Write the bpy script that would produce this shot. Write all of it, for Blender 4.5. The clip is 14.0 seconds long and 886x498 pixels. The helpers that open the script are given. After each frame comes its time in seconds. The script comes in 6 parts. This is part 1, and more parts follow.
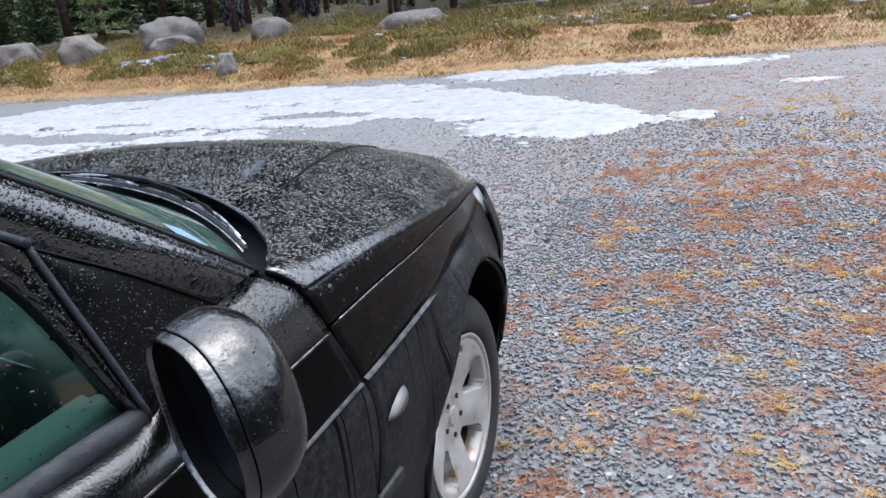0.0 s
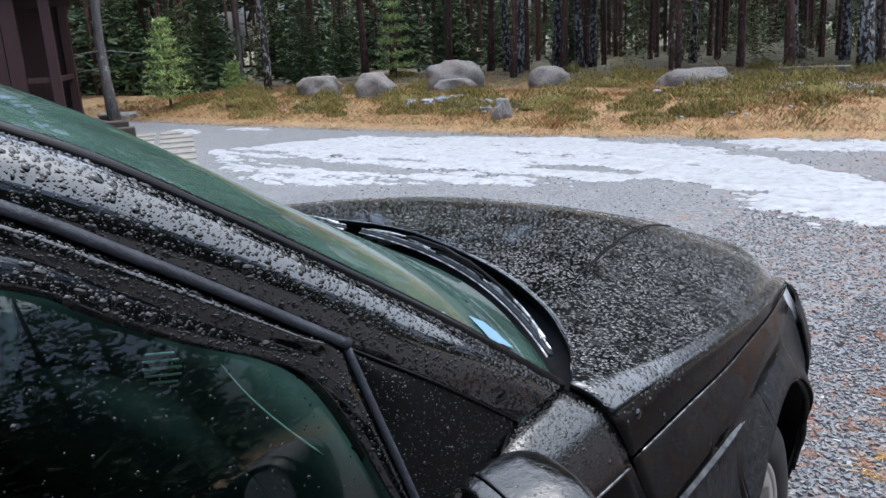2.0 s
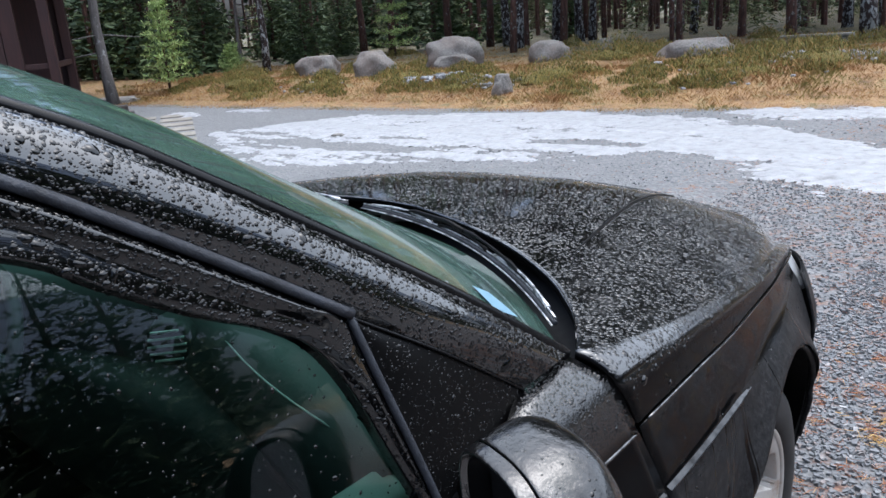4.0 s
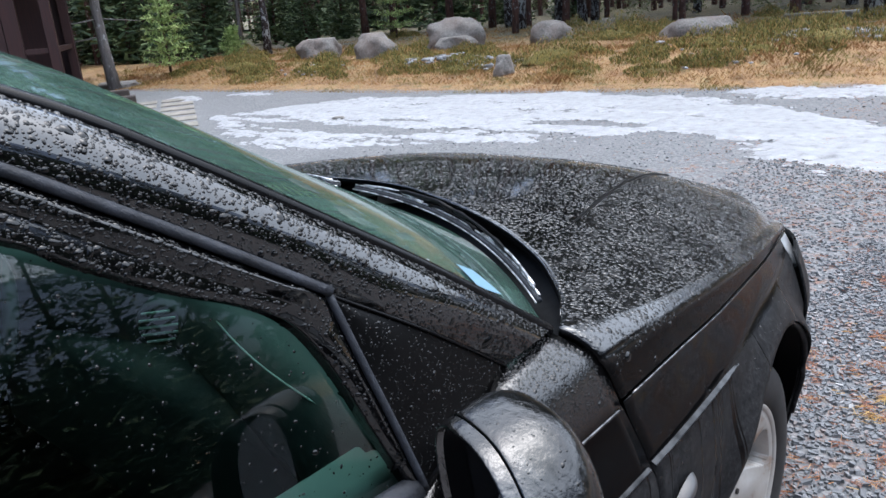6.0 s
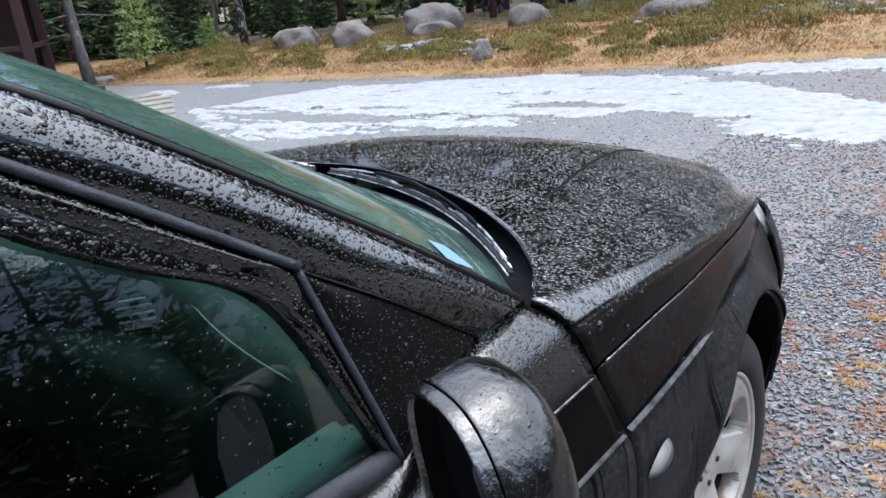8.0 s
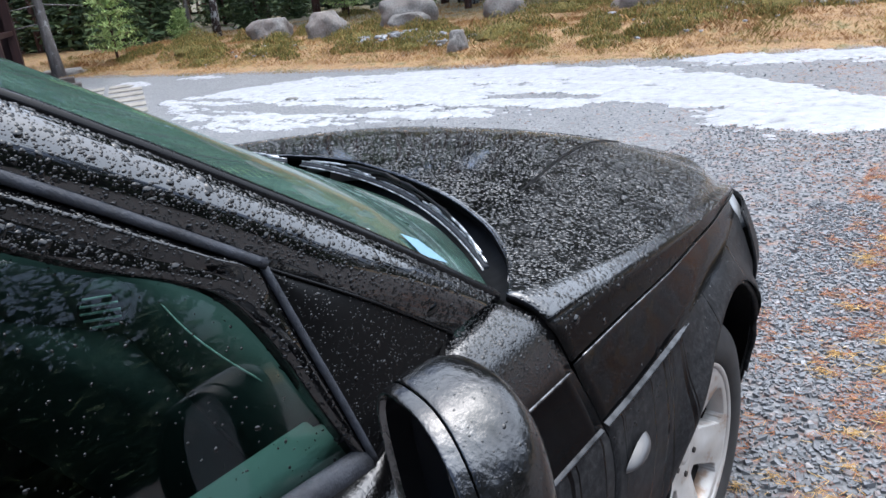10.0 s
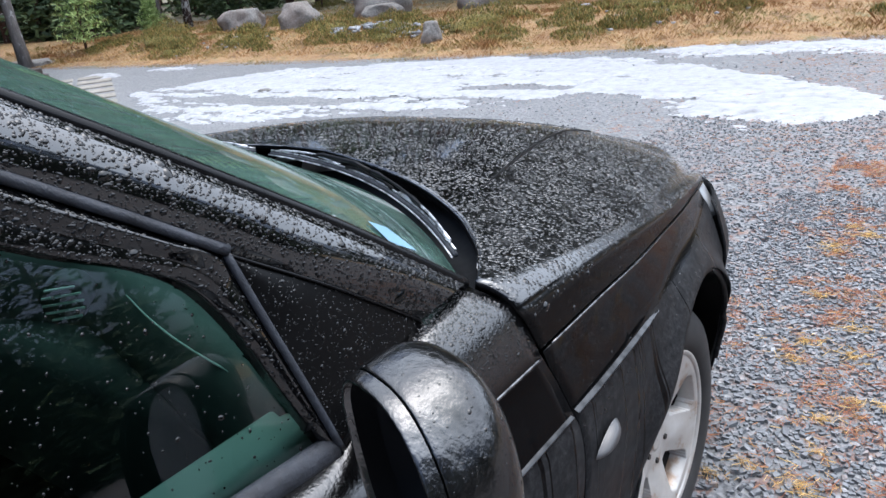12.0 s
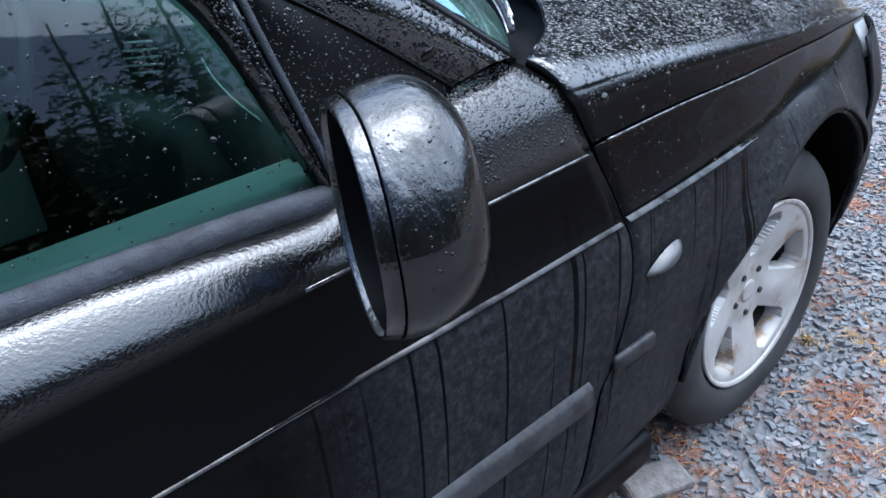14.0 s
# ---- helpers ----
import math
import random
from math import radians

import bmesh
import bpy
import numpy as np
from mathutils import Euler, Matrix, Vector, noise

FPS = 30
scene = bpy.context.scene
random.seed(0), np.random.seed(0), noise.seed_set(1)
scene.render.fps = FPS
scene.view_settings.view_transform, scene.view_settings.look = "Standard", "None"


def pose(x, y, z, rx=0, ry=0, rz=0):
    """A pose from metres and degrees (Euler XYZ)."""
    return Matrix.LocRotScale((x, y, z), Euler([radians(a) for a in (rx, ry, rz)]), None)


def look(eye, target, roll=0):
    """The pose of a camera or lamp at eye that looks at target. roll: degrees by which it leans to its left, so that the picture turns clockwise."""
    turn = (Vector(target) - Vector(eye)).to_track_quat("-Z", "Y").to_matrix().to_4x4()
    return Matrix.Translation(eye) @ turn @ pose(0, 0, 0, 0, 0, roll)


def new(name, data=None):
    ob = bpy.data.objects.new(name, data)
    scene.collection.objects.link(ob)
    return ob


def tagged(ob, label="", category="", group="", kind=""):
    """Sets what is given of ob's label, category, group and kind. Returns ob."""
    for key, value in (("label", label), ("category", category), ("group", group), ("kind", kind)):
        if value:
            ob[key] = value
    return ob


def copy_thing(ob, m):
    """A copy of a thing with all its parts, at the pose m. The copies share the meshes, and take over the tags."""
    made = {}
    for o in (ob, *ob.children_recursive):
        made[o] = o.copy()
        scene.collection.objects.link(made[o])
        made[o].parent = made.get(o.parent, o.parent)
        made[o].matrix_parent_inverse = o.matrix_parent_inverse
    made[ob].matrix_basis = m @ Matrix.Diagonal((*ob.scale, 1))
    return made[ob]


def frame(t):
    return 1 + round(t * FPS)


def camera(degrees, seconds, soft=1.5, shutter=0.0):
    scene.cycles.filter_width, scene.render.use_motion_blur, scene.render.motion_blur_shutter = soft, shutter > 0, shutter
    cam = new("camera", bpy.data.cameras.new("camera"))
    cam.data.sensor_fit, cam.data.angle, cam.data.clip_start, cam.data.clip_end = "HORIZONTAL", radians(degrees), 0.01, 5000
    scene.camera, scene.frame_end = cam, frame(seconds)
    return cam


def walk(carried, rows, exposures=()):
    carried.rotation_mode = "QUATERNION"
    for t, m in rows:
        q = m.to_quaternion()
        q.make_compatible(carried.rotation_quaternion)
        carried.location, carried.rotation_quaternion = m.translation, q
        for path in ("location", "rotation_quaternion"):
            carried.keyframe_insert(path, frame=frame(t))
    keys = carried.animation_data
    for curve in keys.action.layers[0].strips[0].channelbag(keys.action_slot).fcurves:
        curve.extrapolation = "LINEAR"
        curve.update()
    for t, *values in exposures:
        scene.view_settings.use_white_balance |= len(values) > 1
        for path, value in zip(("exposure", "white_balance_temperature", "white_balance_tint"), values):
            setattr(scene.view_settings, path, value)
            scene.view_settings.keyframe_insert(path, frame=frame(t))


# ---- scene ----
cam = camera(59.0, 14.0)
PATH = [
    (0, (1.486, -1.632, 1.412), (0.743, 0.1, 0.741), -5.8),
    (0.5, (1.508, -1.482, 1.437), (0.504, 0.136, 0.827), -5.3),
    (1, (1.44, -1.465, 1.461), (0.305, 0.085, 0.907), -3.7),
    (1.5, (1.367, -1.512, 1.467), (0.148, -0.01, 0.961), -3.0),
    (2, (1.317, -1.542, 1.459), (0.039, -0.092, 0.944), -3.0),
    (2.5, (1.294, -1.556, 1.454), (0.02, -0.111, 0.918), -3.3),
    (3, (1.296, -1.549, 1.45), (0.031, -0.102, 0.899), -3.7),
    (3.2, (1.299, -1.547, 1.449), (0.021, -0.109, 0.899), -4.1),
    (5.5, (1.34, -1.53, 1.445), (0.068, -0.108, 0.847), -4.8),
    (6, (1.341, -1.53, 1.443), (0.062, -0.118, 0.834), -4.9),
    (6.5, (1.347, -1.528, 1.446), (0.056, -0.128, 0.835), -6.2),
    (7, (1.352, -1.531, 1.443), (0.067, -0.124, 0.834), -6.5),
    (7.5, (1.351, -1.518, 1.431), (0.109, -0.086, 0.794), -6.3),
    (8, (1.364, -1.53, 1.43), (0.117, -0.104, 0.787), -6.5),
    (10.5, (1.352, -1.506, 1.425), (0.166, -0.046, 0.744), -6.3),
    (11, (1.355, -1.505, 1.425), (0.179, -0.043, 0.733), -6.3),
    (11.5, (1.358, -1.507, 1.426), (0.201, -0.028, 0.739), -6.3),
    (12, (1.357, -1.501, 1.416), (0.211, -0.016, 0.722), -6.1),
    (12.5, (1.359, -1.498, 1.416), (0.217, -0.02, 0.7), -6.3),
    (13, (1.356, -1.491, 1.404), (0.243, 0.002, 0.675), -6.5),
    (13.5, (1.358, -1.471, 1.363), (0.303, -0.016, 0.487), -7.3),
    (13.8, (1.398, -1.434, 1.313), (0.19, -0.139, 0.384), -6.9),
    (14, (1.455, -1.412, 1.296), (0.106, -0.317, 0.306), -4.9),
]
walk(cam, [(t, look(eye, target, roll)) for t, eye, target, roll in PATH], [(0, 1.76, 5700, 6), (0.5, 1.62, 5700, 6), (2.5, 1.62, 5700, 6), (6.5, 1.72, 5700, 6), (8, 1.80, 5700, 6), (11, 1.86, 5700, 6), (13.3, 1.88, 5700, 6), (14, 1.98, 5100, 4)])

# ---------------- light ----------------
world = bpy.data.worlds.new("overcast_sky")
scene.world = world
world.use_nodes = True
wn, wl = world.node_tree.nodes, world.node_tree.links
sky = wn.new("ShaderNodeTexSky")
sky.sky_type = "NISHITA"
sky.sun_disc = False
sky.sun_elevation = radians(76)
sky.sun_rotation = radians(25)
sky.air_density, sky.dust_density, sky.ozone_density = 0.6, 7.0, 2.0
wn["Background"].inputs["Strength"].default_value = 0.10
wl.new(sky.outputs[0], wn["Background"].inputs["Color"])

sun_data = bpy.data.lights.new("sun", "SUN")
sun_data.energy, sun_data.angle, sun_data.color = 1.5, radians(115), (1.0, 0.985, 0.965)
sun = new("sun", sun_data)
sun.matrix_world = look((0, 0, 30), (-3.0, -6.4, 12))


# ---------------- helpers ----------------
def mat(name, color=(0.5, 0.5, 0.5), rough=0.5, metal=0.0, coat=0.0, spec=0.5):
    m = bpy.data.materials.new(name)
    m.use_nodes = True
    b = m.node_tree.nodes["Principled BSDF"]
    b.inputs["Base Color"].default_value = (*color, 1)
    b.inputs["Roughness"].default_value = rough
    b.inputs["Metallic"].default_value = metal
    b.inputs["Coat Weight"].default_value = coat
    b.inputs["Coat Roughness"].default_value = 0.03
    b.inputs["Specular IOR Level"].default_value = spec
    return m


class Nodes:
    """Short hand for the nodes of one material."""

    def __init__(self, m):
        self.t = m.node_tree
        self.b = self.t.nodes["Principled BSDF"]
        self.place = self.t.nodes.new("ShaderNodeNewGeometry").outputs["Position"]

    def add(self, kind):
        return self.t.nodes.new("ShaderNode" + kind)

    def link(self, a, b):
        self.t.links.new(a, b)

    def scaled(self, sx, sy, sz):
        n = self.add("VectorMath")
        n.operation = "MULTIPLY"
        n.inputs[1].default_value = (sx, sy, sz)
        self.link(self.place, n.inputs[0])
        return n.outputs[0]

    def noise(self, scale, detail=4.0, rough=0.55, vec=None):
        n = self.add("TexNoise")
        n.inputs["Scale"].default_value = scale
        n.inputs["Detail"].default_value = detail
        n.inputs["Roughness"].default_value = rough
        self.link(vec or self.place, n.inputs["Vector"])
        return n.outputs["Fac"]

    def voronoi(self, scale, feature="F1", out="Distance", vec=None):
        n = self.add("TexVoronoi")
        n.feature = feature
        n.inputs["Scale"].default_value = scale
        self.link(vec or self.place, n.inputs["Vector"])
        return n.outputs[out]

    def ramp(self, fac, *stops):
        n = self.add("ValToRGB")
        e = n.color_ramp.elements
        while len(e) < len(stops):
            e.new(0.5)
        for k, (p, c) in zip(e, stops):
            k.position = p
            k.color = (*c, 1) if isinstance(c, tuple) else (c, c, c, 1)
        self.link(fac, n.inputs[0])
        return n.outputs[0]

    def mix(self, fac, a, b, how="MIX"):
        n = self.add("Mix")
        n.data_type, n.blend_type = "RGBA", how
        for v, k in ((fac, 0), (a, 6), (b, 7)):
            if hasattr(v, "node"):
                self.link(v, n.inputs[k])
            else:
                n.inputs[k].default_value = (*v, 1) if isinstance(v, tuple) else v
        return n.outputs[2]

    def math(self, how, a, b=0.0):
        n = self.add("Math")
        n.operation = how
        for v, k in ((a, 0), (b, 1)):
            if hasattr(v, "node"):
                self.link(v, n.inputs[k])
            else:
                n.inputs[k].default_value = v
        return n.outputs[0]

    def axis(self, k):
        n = self.add("SeparateXYZ")
        self.link(self.place, n.inputs[0])
        return n.outputs[k]

    def island(self):
        return self.add_geo().outputs["Random Per Island"]

    def add_geo(self):
        return self.add("NewGeometry")

    def bump(self, height, strength=0.5, dist=0.01, prior=None):
        n = self.add("Bump")
        n.inputs["Strength"].default_value = strength
        n.inputs["Distance"].default_value = dist
        self.link(height, n.inputs["Height"])
        if prior is not None:
            self.link(prior, n.inputs["Normal"])
        return n.outputs[0]

    def color(self, v):
        self.link(v, self.b.inputs["Base Color"])
        return self

    def rough(self, v):
        self.link(v, self.b.inputs["Roughness"])
        return self

    def normal(self, v):
        self.link(v, self.b.inputs["Normal"])
        return self


def part(name, bm, material, parent=None, label="", smooth=True, category="", kind="", group=""):
    """One mesh object from a bmesh, under a thing or under a part."""
    me = bpy.data.meshes.new(name)
    bm.to_mesh(me)
    bm.free()
    me.materials.append(material)
    me.polygons.foreach_set("use_smooth", [smooth] * len(me.polygons))
    ob = new(name, me)
    if parent is not None:
        ob.parent = parent
    return tagged(ob, label, category, group, kind)


def raw(name, verts, faces, material, parent=None, label="", smooth=True, category="", kind="", group=""):
    me = bpy.data.meshes.new(name)
    me.from_pydata([tuple(map(float, v)) for v in verts], [], faces)
    me.materials.append(material)
    me.polygons.foreach_set("use_smooth", [smooth] * len(me.polygons))
    ob = new(name, me)
    if parent is not None:
        ob.parent = parent
    return tagged(ob, label, category, group, kind)


def thing(name, label, category, group="", kind=""):
    return tagged(new(name), label, category, group, kind)


def box(bm, x0, y0, z0, x1, y1, z1, m=None, bevel=0.0):
    r = bmesh.ops.create_cube(bm, size=1.0)
    t = Matrix.LocRotScale(((x0 + x1) / 2, (y0 + y1) / 2, (z0 + z1) / 2), None, (x1 - x0, y1 - y0, z1 - z0))
    bmesh.ops.transform(bm, matrix=(m @ t) if m else t, verts=r["verts"])
    if bevel:
        edges = list({e for v in r["verts"] for e in v.link_edges})
        bmesh.ops.bevel(bm, geom=edges, offset=bevel, segments=2, affect="EDGES", profile=0.5)
    return bm


def tube(bm, points, radius, sides=8, caps=True):
    """A tube along points; radius a number or one for each point."""
    pts = [Vector(p) for p in points]
    rs = radius if isinstance(radius, (list, tuple)) else [radius] * len(pts)
    rings = []
    for k, p in enumerate(pts):
        d = (pts[min(k + 1, len(pts) - 1)] - pts[max(k - 1, 0)]).normalized()
        a = d.cross(Vector((0, 0, 1)) if abs(d.z) < 0.9 else Vector((1, 0, 0))).normalized()
        b = d.cross(a)
        rings.append([bm.verts.new(p + rs[k] * (math.cos(q) * a + math.sin(q) * b))
                      for q in [2 * math.pi * j / sides for j in range(sides)]])
    for r0, r1 in zip(rings, rings[1:]):
        for j in range(sides):
            bm.faces.new((r0[j], r0[(j + 1) % sides], r1[(j + 1) % sides], r1[j]))
    if caps:
        bm.faces.new(rings[0][::-1])
        bm.faces.new(rings[-1])
    return bm


def grid(f, nu, nv, mirrored=False, flip=False):
    """A bmesh sheet of f(u, v), u and v from 0 to 1."""
    bm = bmesh.new()
    for sign in ((1, -1) if mirrored else (1,)):
        vs = [[bm.verts.new((lambda p: (sign * p[0], p[1], p[2]))(f(i / nu, j / nv))) for j in range(nv + 1)] for i in range(nu + 1)]
        for i in range(nu):
            for j in range(nv):
                q = (vs[i][j], vs[i + 1][j], vs[i + 1][j + 1], vs[i][j + 1])
                bm.faces.new(q if (sign > 0) != flip else q[::-1])
    return bm


def spline(knots, t):
    """A smooth curve through knots, t from 0 to 1."""
    k = np.asarray(knots, float)
    n = len(k) - 1
    s = min(max(t, 0.0), 1.0) * n
    i = min(int(s), n - 1)
    f = s - i
    p0, p1, p2, p3 = k[max(i - 1, 0)], k[i], k[i + 1], k[min(i + 2, n)]
    return 0.5 * (2 * p1 + (p2 - p0) * f + (2 * p0 - 5 * p1 + 4 * p2 - p3) * f**2 + (3 * p1 - p0 - 3 * p2 + p3) * f**3)


def table(xs, ys):
    """A smooth function through the pairs; xs rising."""
    def f(x):
        if x <= xs[0]:
            return ys[0]
        if x >= xs[-1]:
            return ys[-1]
        i = max(k for k in range(len(xs) - 1) if xs[k] <= x)
        h = xs[i + 1] - xs[i]
        def slope(k):
            if k == 0 or k == len(xs) - 1:
                a, b = (0, 1) if k == 0 else (k - 1, k)
                return (ys[b] - ys[a]) / (xs[b] - xs[a])
            return (ys[k + 1] - ys[k - 1]) / (xs[k + 1] - xs[k - 1])
        t = (x - xs[i]) / h
        return ((2 * t**3 - 3 * t**2 + 1) * ys[i] + (t**3 - 2 * t**2 + t) * h * slope(i)
                + (-2 * t**3 + 3 * t**2) * ys[i + 1] + (t**3 - t**2) * h * slope(i + 1))
    return f


def thick(ob, d, offset=-1.0):
    s = ob.modifiers.new("thickness", "SOLIDIFY")
    s.thickness, s.offset = d, offset
    return ob


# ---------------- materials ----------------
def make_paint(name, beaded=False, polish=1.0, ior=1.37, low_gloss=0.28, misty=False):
    """Black car paint, wet above, with grey road film and run marks low; the coat is cut on the flanks to darken their
    reflections.
    """
    m = mat(name, (0.002, 0.002, 0.0022), 0.1, coat=1.0, spec=0.02)
    n = Nodes(m)
    n.b.inputs["Coat IOR"].default_value = ior
    film = n.noise(2.5, 5)
    grain = n.noise(140, 3, 0.6)
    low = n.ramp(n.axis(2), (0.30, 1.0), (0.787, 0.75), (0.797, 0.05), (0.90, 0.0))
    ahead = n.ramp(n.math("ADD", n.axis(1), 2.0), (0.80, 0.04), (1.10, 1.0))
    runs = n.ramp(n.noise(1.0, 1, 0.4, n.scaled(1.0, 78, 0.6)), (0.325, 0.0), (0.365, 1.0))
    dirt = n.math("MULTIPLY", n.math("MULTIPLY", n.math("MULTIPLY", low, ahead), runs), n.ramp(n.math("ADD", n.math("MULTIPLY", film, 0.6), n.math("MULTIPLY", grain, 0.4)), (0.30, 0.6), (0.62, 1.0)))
    mud = n.ramp(n.noise(70, 6, 0.8), (0.32, (0.010, 0.0102, 0.011)), (0.5, (0.023, 0.0235, 0.025)), (0.68, (0.045, 0.0455, 0.047)))
    n.color(n.mix(dirt, (0.002, 0.002, 0.0022), mud))
    fine = n.noise(55, 3)
    n.rough(n.math("ADD", n.math("MULTIPLY", dirt, 0.55), n.math("MULTIPLY", fine, 0.2)))
    # clear coat thinned below the shoulder to darken the flanks' reflections
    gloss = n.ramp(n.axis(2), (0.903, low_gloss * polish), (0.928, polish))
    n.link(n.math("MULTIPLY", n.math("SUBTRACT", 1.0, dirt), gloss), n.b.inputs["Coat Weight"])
    n.normal(n.bump(n.noise(90, 2), 0.06, 0.002))
    if beaded:
        # beads of water too small to stand alone
        beads = n.ramp(n.voronoi(135, vec=n.scaled(1.0, 0.85, 1.0)), (0.08, 1.0), (0.46, 0.0))
        patchy = n.math("MULTIPLY", n.ramp(n.noise(9, 5, 0.65), (0.40, 0.15), (0.56, 1.0)), n.ramp(n.axis(0), (0.05, 0.3), (0.5, 1.0)))
        slope = n.add("SeparateXYZ")
        n.link(n.add_geo().outputs["True Normal"], slope.inputs[0])
        above = n.ramp(slope.outputs[2], (0.55, 0.12), (0.85, 1.0))
        n.link(n.bump(n.math("MULTIPLY", n.math("MULTIPLY", beads, patchy), above), 0.8, 0.0026), n.b.inputs["Coat Normal"])
        outer = n.math("ADD", n.axis(0), n.math("ADD", n.math("MULTIPLY", n.axis(1), 0.28), n.math("MULTIPLY", n.noise(7, 4, 0.6), 0.10)))
        n.link(n.math("MULTIPLY", n.ramp(n.noise(30, 3), (0.35, 0.16), (0.65, 0.29)), n.ramp(outer, (0.49, 0.22), (0.57, 1.0))), n.b.inputs["Coat Roughness"])
        # steep faces keep little coat, which darkens the hood's side
        steep_coat = n.ramp(slope.outputs[2], (0.30, 0.12), (0.72, 1.0))
        n.link(steep_coat, n.b.inputs["Coat Weight"])
    else:
        side = n.ramp(n.axis(2), (0.80, 0.11), (0.93, 0.16 if misty else 0.035))
        if misty:
            wet = n.ramp(n.axis(2), (0.88, 0.0), (0.91, 1.0))
            n.link(n.bump(n.math("MULTIPLY", wet, n.math("ADD", n.noise(240, 3, 0.6), n.math("MULTIPLY", n.noise(30, 5, 0.7), 0.5))), 0.24, 0.0026), n.b.inputs["Coat Normal"])
        n.link(n.math("MULTIPLY", side, n.ramp(n.noise(24, 4), (0.3, 0.6), (0.7, 1.3))), n.b.inputs["Coat Roughness"])
    return m


def make_glass(name, tint, mist=None, gloss=0.02, ior=1.55):
    m = bpy.data.materials.new(name)
    m.use_nodes = True
    t = m.node_tree
    t.nodes.remove(t.nodes["Principled BSDF"])
    out = t.nodes["Material Output"]
    see = t.nodes.new("ShaderNodeBsdfTransparent")
    see.inputs[0].default_value = (*tint, 1)
    shine = t.nodes.new("ShaderNodeBsdfGlossy")
    shine.inputs["Roughness"].default_value = gloss
    fres = t.nodes.new("ShaderNodeFresnel")
    fres.inputs["IOR"].default_value = ior
    mx = t.nodes.new("ShaderNodeMixShader")
    if mist:
        lean = t.nodes.new("ShaderNodeLayerWeight")
        curve = t.nodes.new("ShaderNodeValToRGB")
        for k, (p, c) in zip(curve.color_ramp.elements, ((0.60, 0.26), (0.97, 0.58))):
            k.position, k.color = p, (c, c, c, 1)
        t.links.new(lean.outputs["Facing"], curve.inputs[0])
        t.links.new(curve.outputs[0], mx.inputs[0])
    else:
        t.links.new(fres.outputs[0], mx.inputs[0])
    if mist:
        # teal diffuse mist; its noise streaks also stand in for reflections on the pane
        fog = t.nodes.new("ShaderNodeBsdfDiffuse")
        fog.inputs[0].default_value = (*mist, 1)
        half = t.nodes.new("ShaderNodeMixShader")
        grow = t.nodes.new("ShaderNodeTexNoise")
        grow.inputs["Scale"].default_value, grow.inputs["Detail"].default_value = 1.0, 6.0
        along = t.nodes.new("ShaderNodeVectorMath")
        along.operation = "MULTIPLY"
        along.inputs[1].default_value = (26.0, 5.0, 5.0)
        t.links.new(t.nodes.new("ShaderNodeNewGeometry").outputs["Position"], along.inputs[0])
        t.links.new(along.outputs[0], grow.inputs["Vector"])
        share = t.nodes.new("ShaderNodeValToRGB")
        for k, (p, c) in zip(share.color_ramp.elements, ((0.3, 0.3), (0.7, 0.75))):
            k.position, k.color = p, (c, c, c, 1)
        t.links.new(grow.outputs["Fac"], share.inputs[0])
        t.links.new(share.outputs[0], half.inputs[0])
        t.links.new(see.outputs[0], half.inputs[1])
        t.links.new(fog.outputs[0], half.inputs[2])
        t.links.new(half.outputs[0], mx.inputs[1])
    else:
        t.links.new(see.outputs[0], mx.inputs[1])
    t.links.new(shine.outputs[0], mx.inputs[2])
    t.links.new(mx.outputs[0], out.inputs["Surface"])
    return m


# copies of one paint; coat IOR and low gloss set each panel's reflected brightness
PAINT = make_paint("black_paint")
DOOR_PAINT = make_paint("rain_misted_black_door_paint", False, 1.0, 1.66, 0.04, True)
FRAME_PAINT = make_paint("strong_coat_frame_paint", False, 0.9, 1.66)
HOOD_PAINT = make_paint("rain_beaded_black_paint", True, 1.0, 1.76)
PILLAR_PAINT = make_paint("wet_strong_coat_pillar_paint", False, 1.0, 1.82)
WET_CAP = mat("rain_smeared_left_bright_paint", (0.002, 0.002, 0.0022), 0.1, coat=1.0, spec=0.3)
nn = Nodes(WET_CAP)
nn.b.inputs["Coat IOR"].default_value = 1.95
nn.link(nn.ramp(nn.noise(30, 4, 0.6), (0.35, 0.14), (0.65, 0.28)), nn.b.inputs["Coat Roughness"])
# coat weight fades right and upward to place the cap's bright left reflection
nn.link(nn.math("MULTIPLY", nn.ramp(nn.math("ADD", nn.math("SUBTRACT", nn.axis(0), 0.5), nn.math("MULTIPLY", nn.noise(1.0, 4, 0.6, nn.scaled(16, 30, 9)), 0.10)), (0.575, 1.0), (0.61, 0.25)), nn.ramp(nn.math("SUBTRACT", nn.axis(2), 0.5), (0.57, 1.0), (0.60, 0.3))), nn.b.inputs["Coat Weight"])
nn.normal(nn.bump(nn.noise(1.0, 4, 0.6, nn.scaled(34, 30, 20)), 0.2, 0.004))
nn.link(nn.bump(nn.noise(1.0, 4, 0.6, nn.scaled(60, 54, 22)), 0.6, 0.006), nn.b.inputs["Coat Normal"])
nn.rough(nn.ramp(nn.noise(45, 4), (0.35, 0.06), (0.7, 0.25)))
DROP = mat("rain_water", (0.002, 0.0021, 0.0023), 0.04, spec=0.42)
SCREEN = make_glass("misted_sheen_green_glass", (0.46, 0.68, 0.60), (0.085, 0.150, 0.125), 0.04)
SIDE_GLASS = make_glass("side_window_glass", (0.45, 0.66, 0.61), None, 0.015, 1.62)
RUBBER = mat("weathered_rubber", (0.020, 0.0225, 0.031), 0.42, spec=0.3)
nn = Nodes(RUBBER)
nn.color(nn.ramp(nn.noise(28, 6, 0.75), (0.35, (0.012, 0.0135, 0.017)), (0.65, (0.034, 0.038, 0.048))))
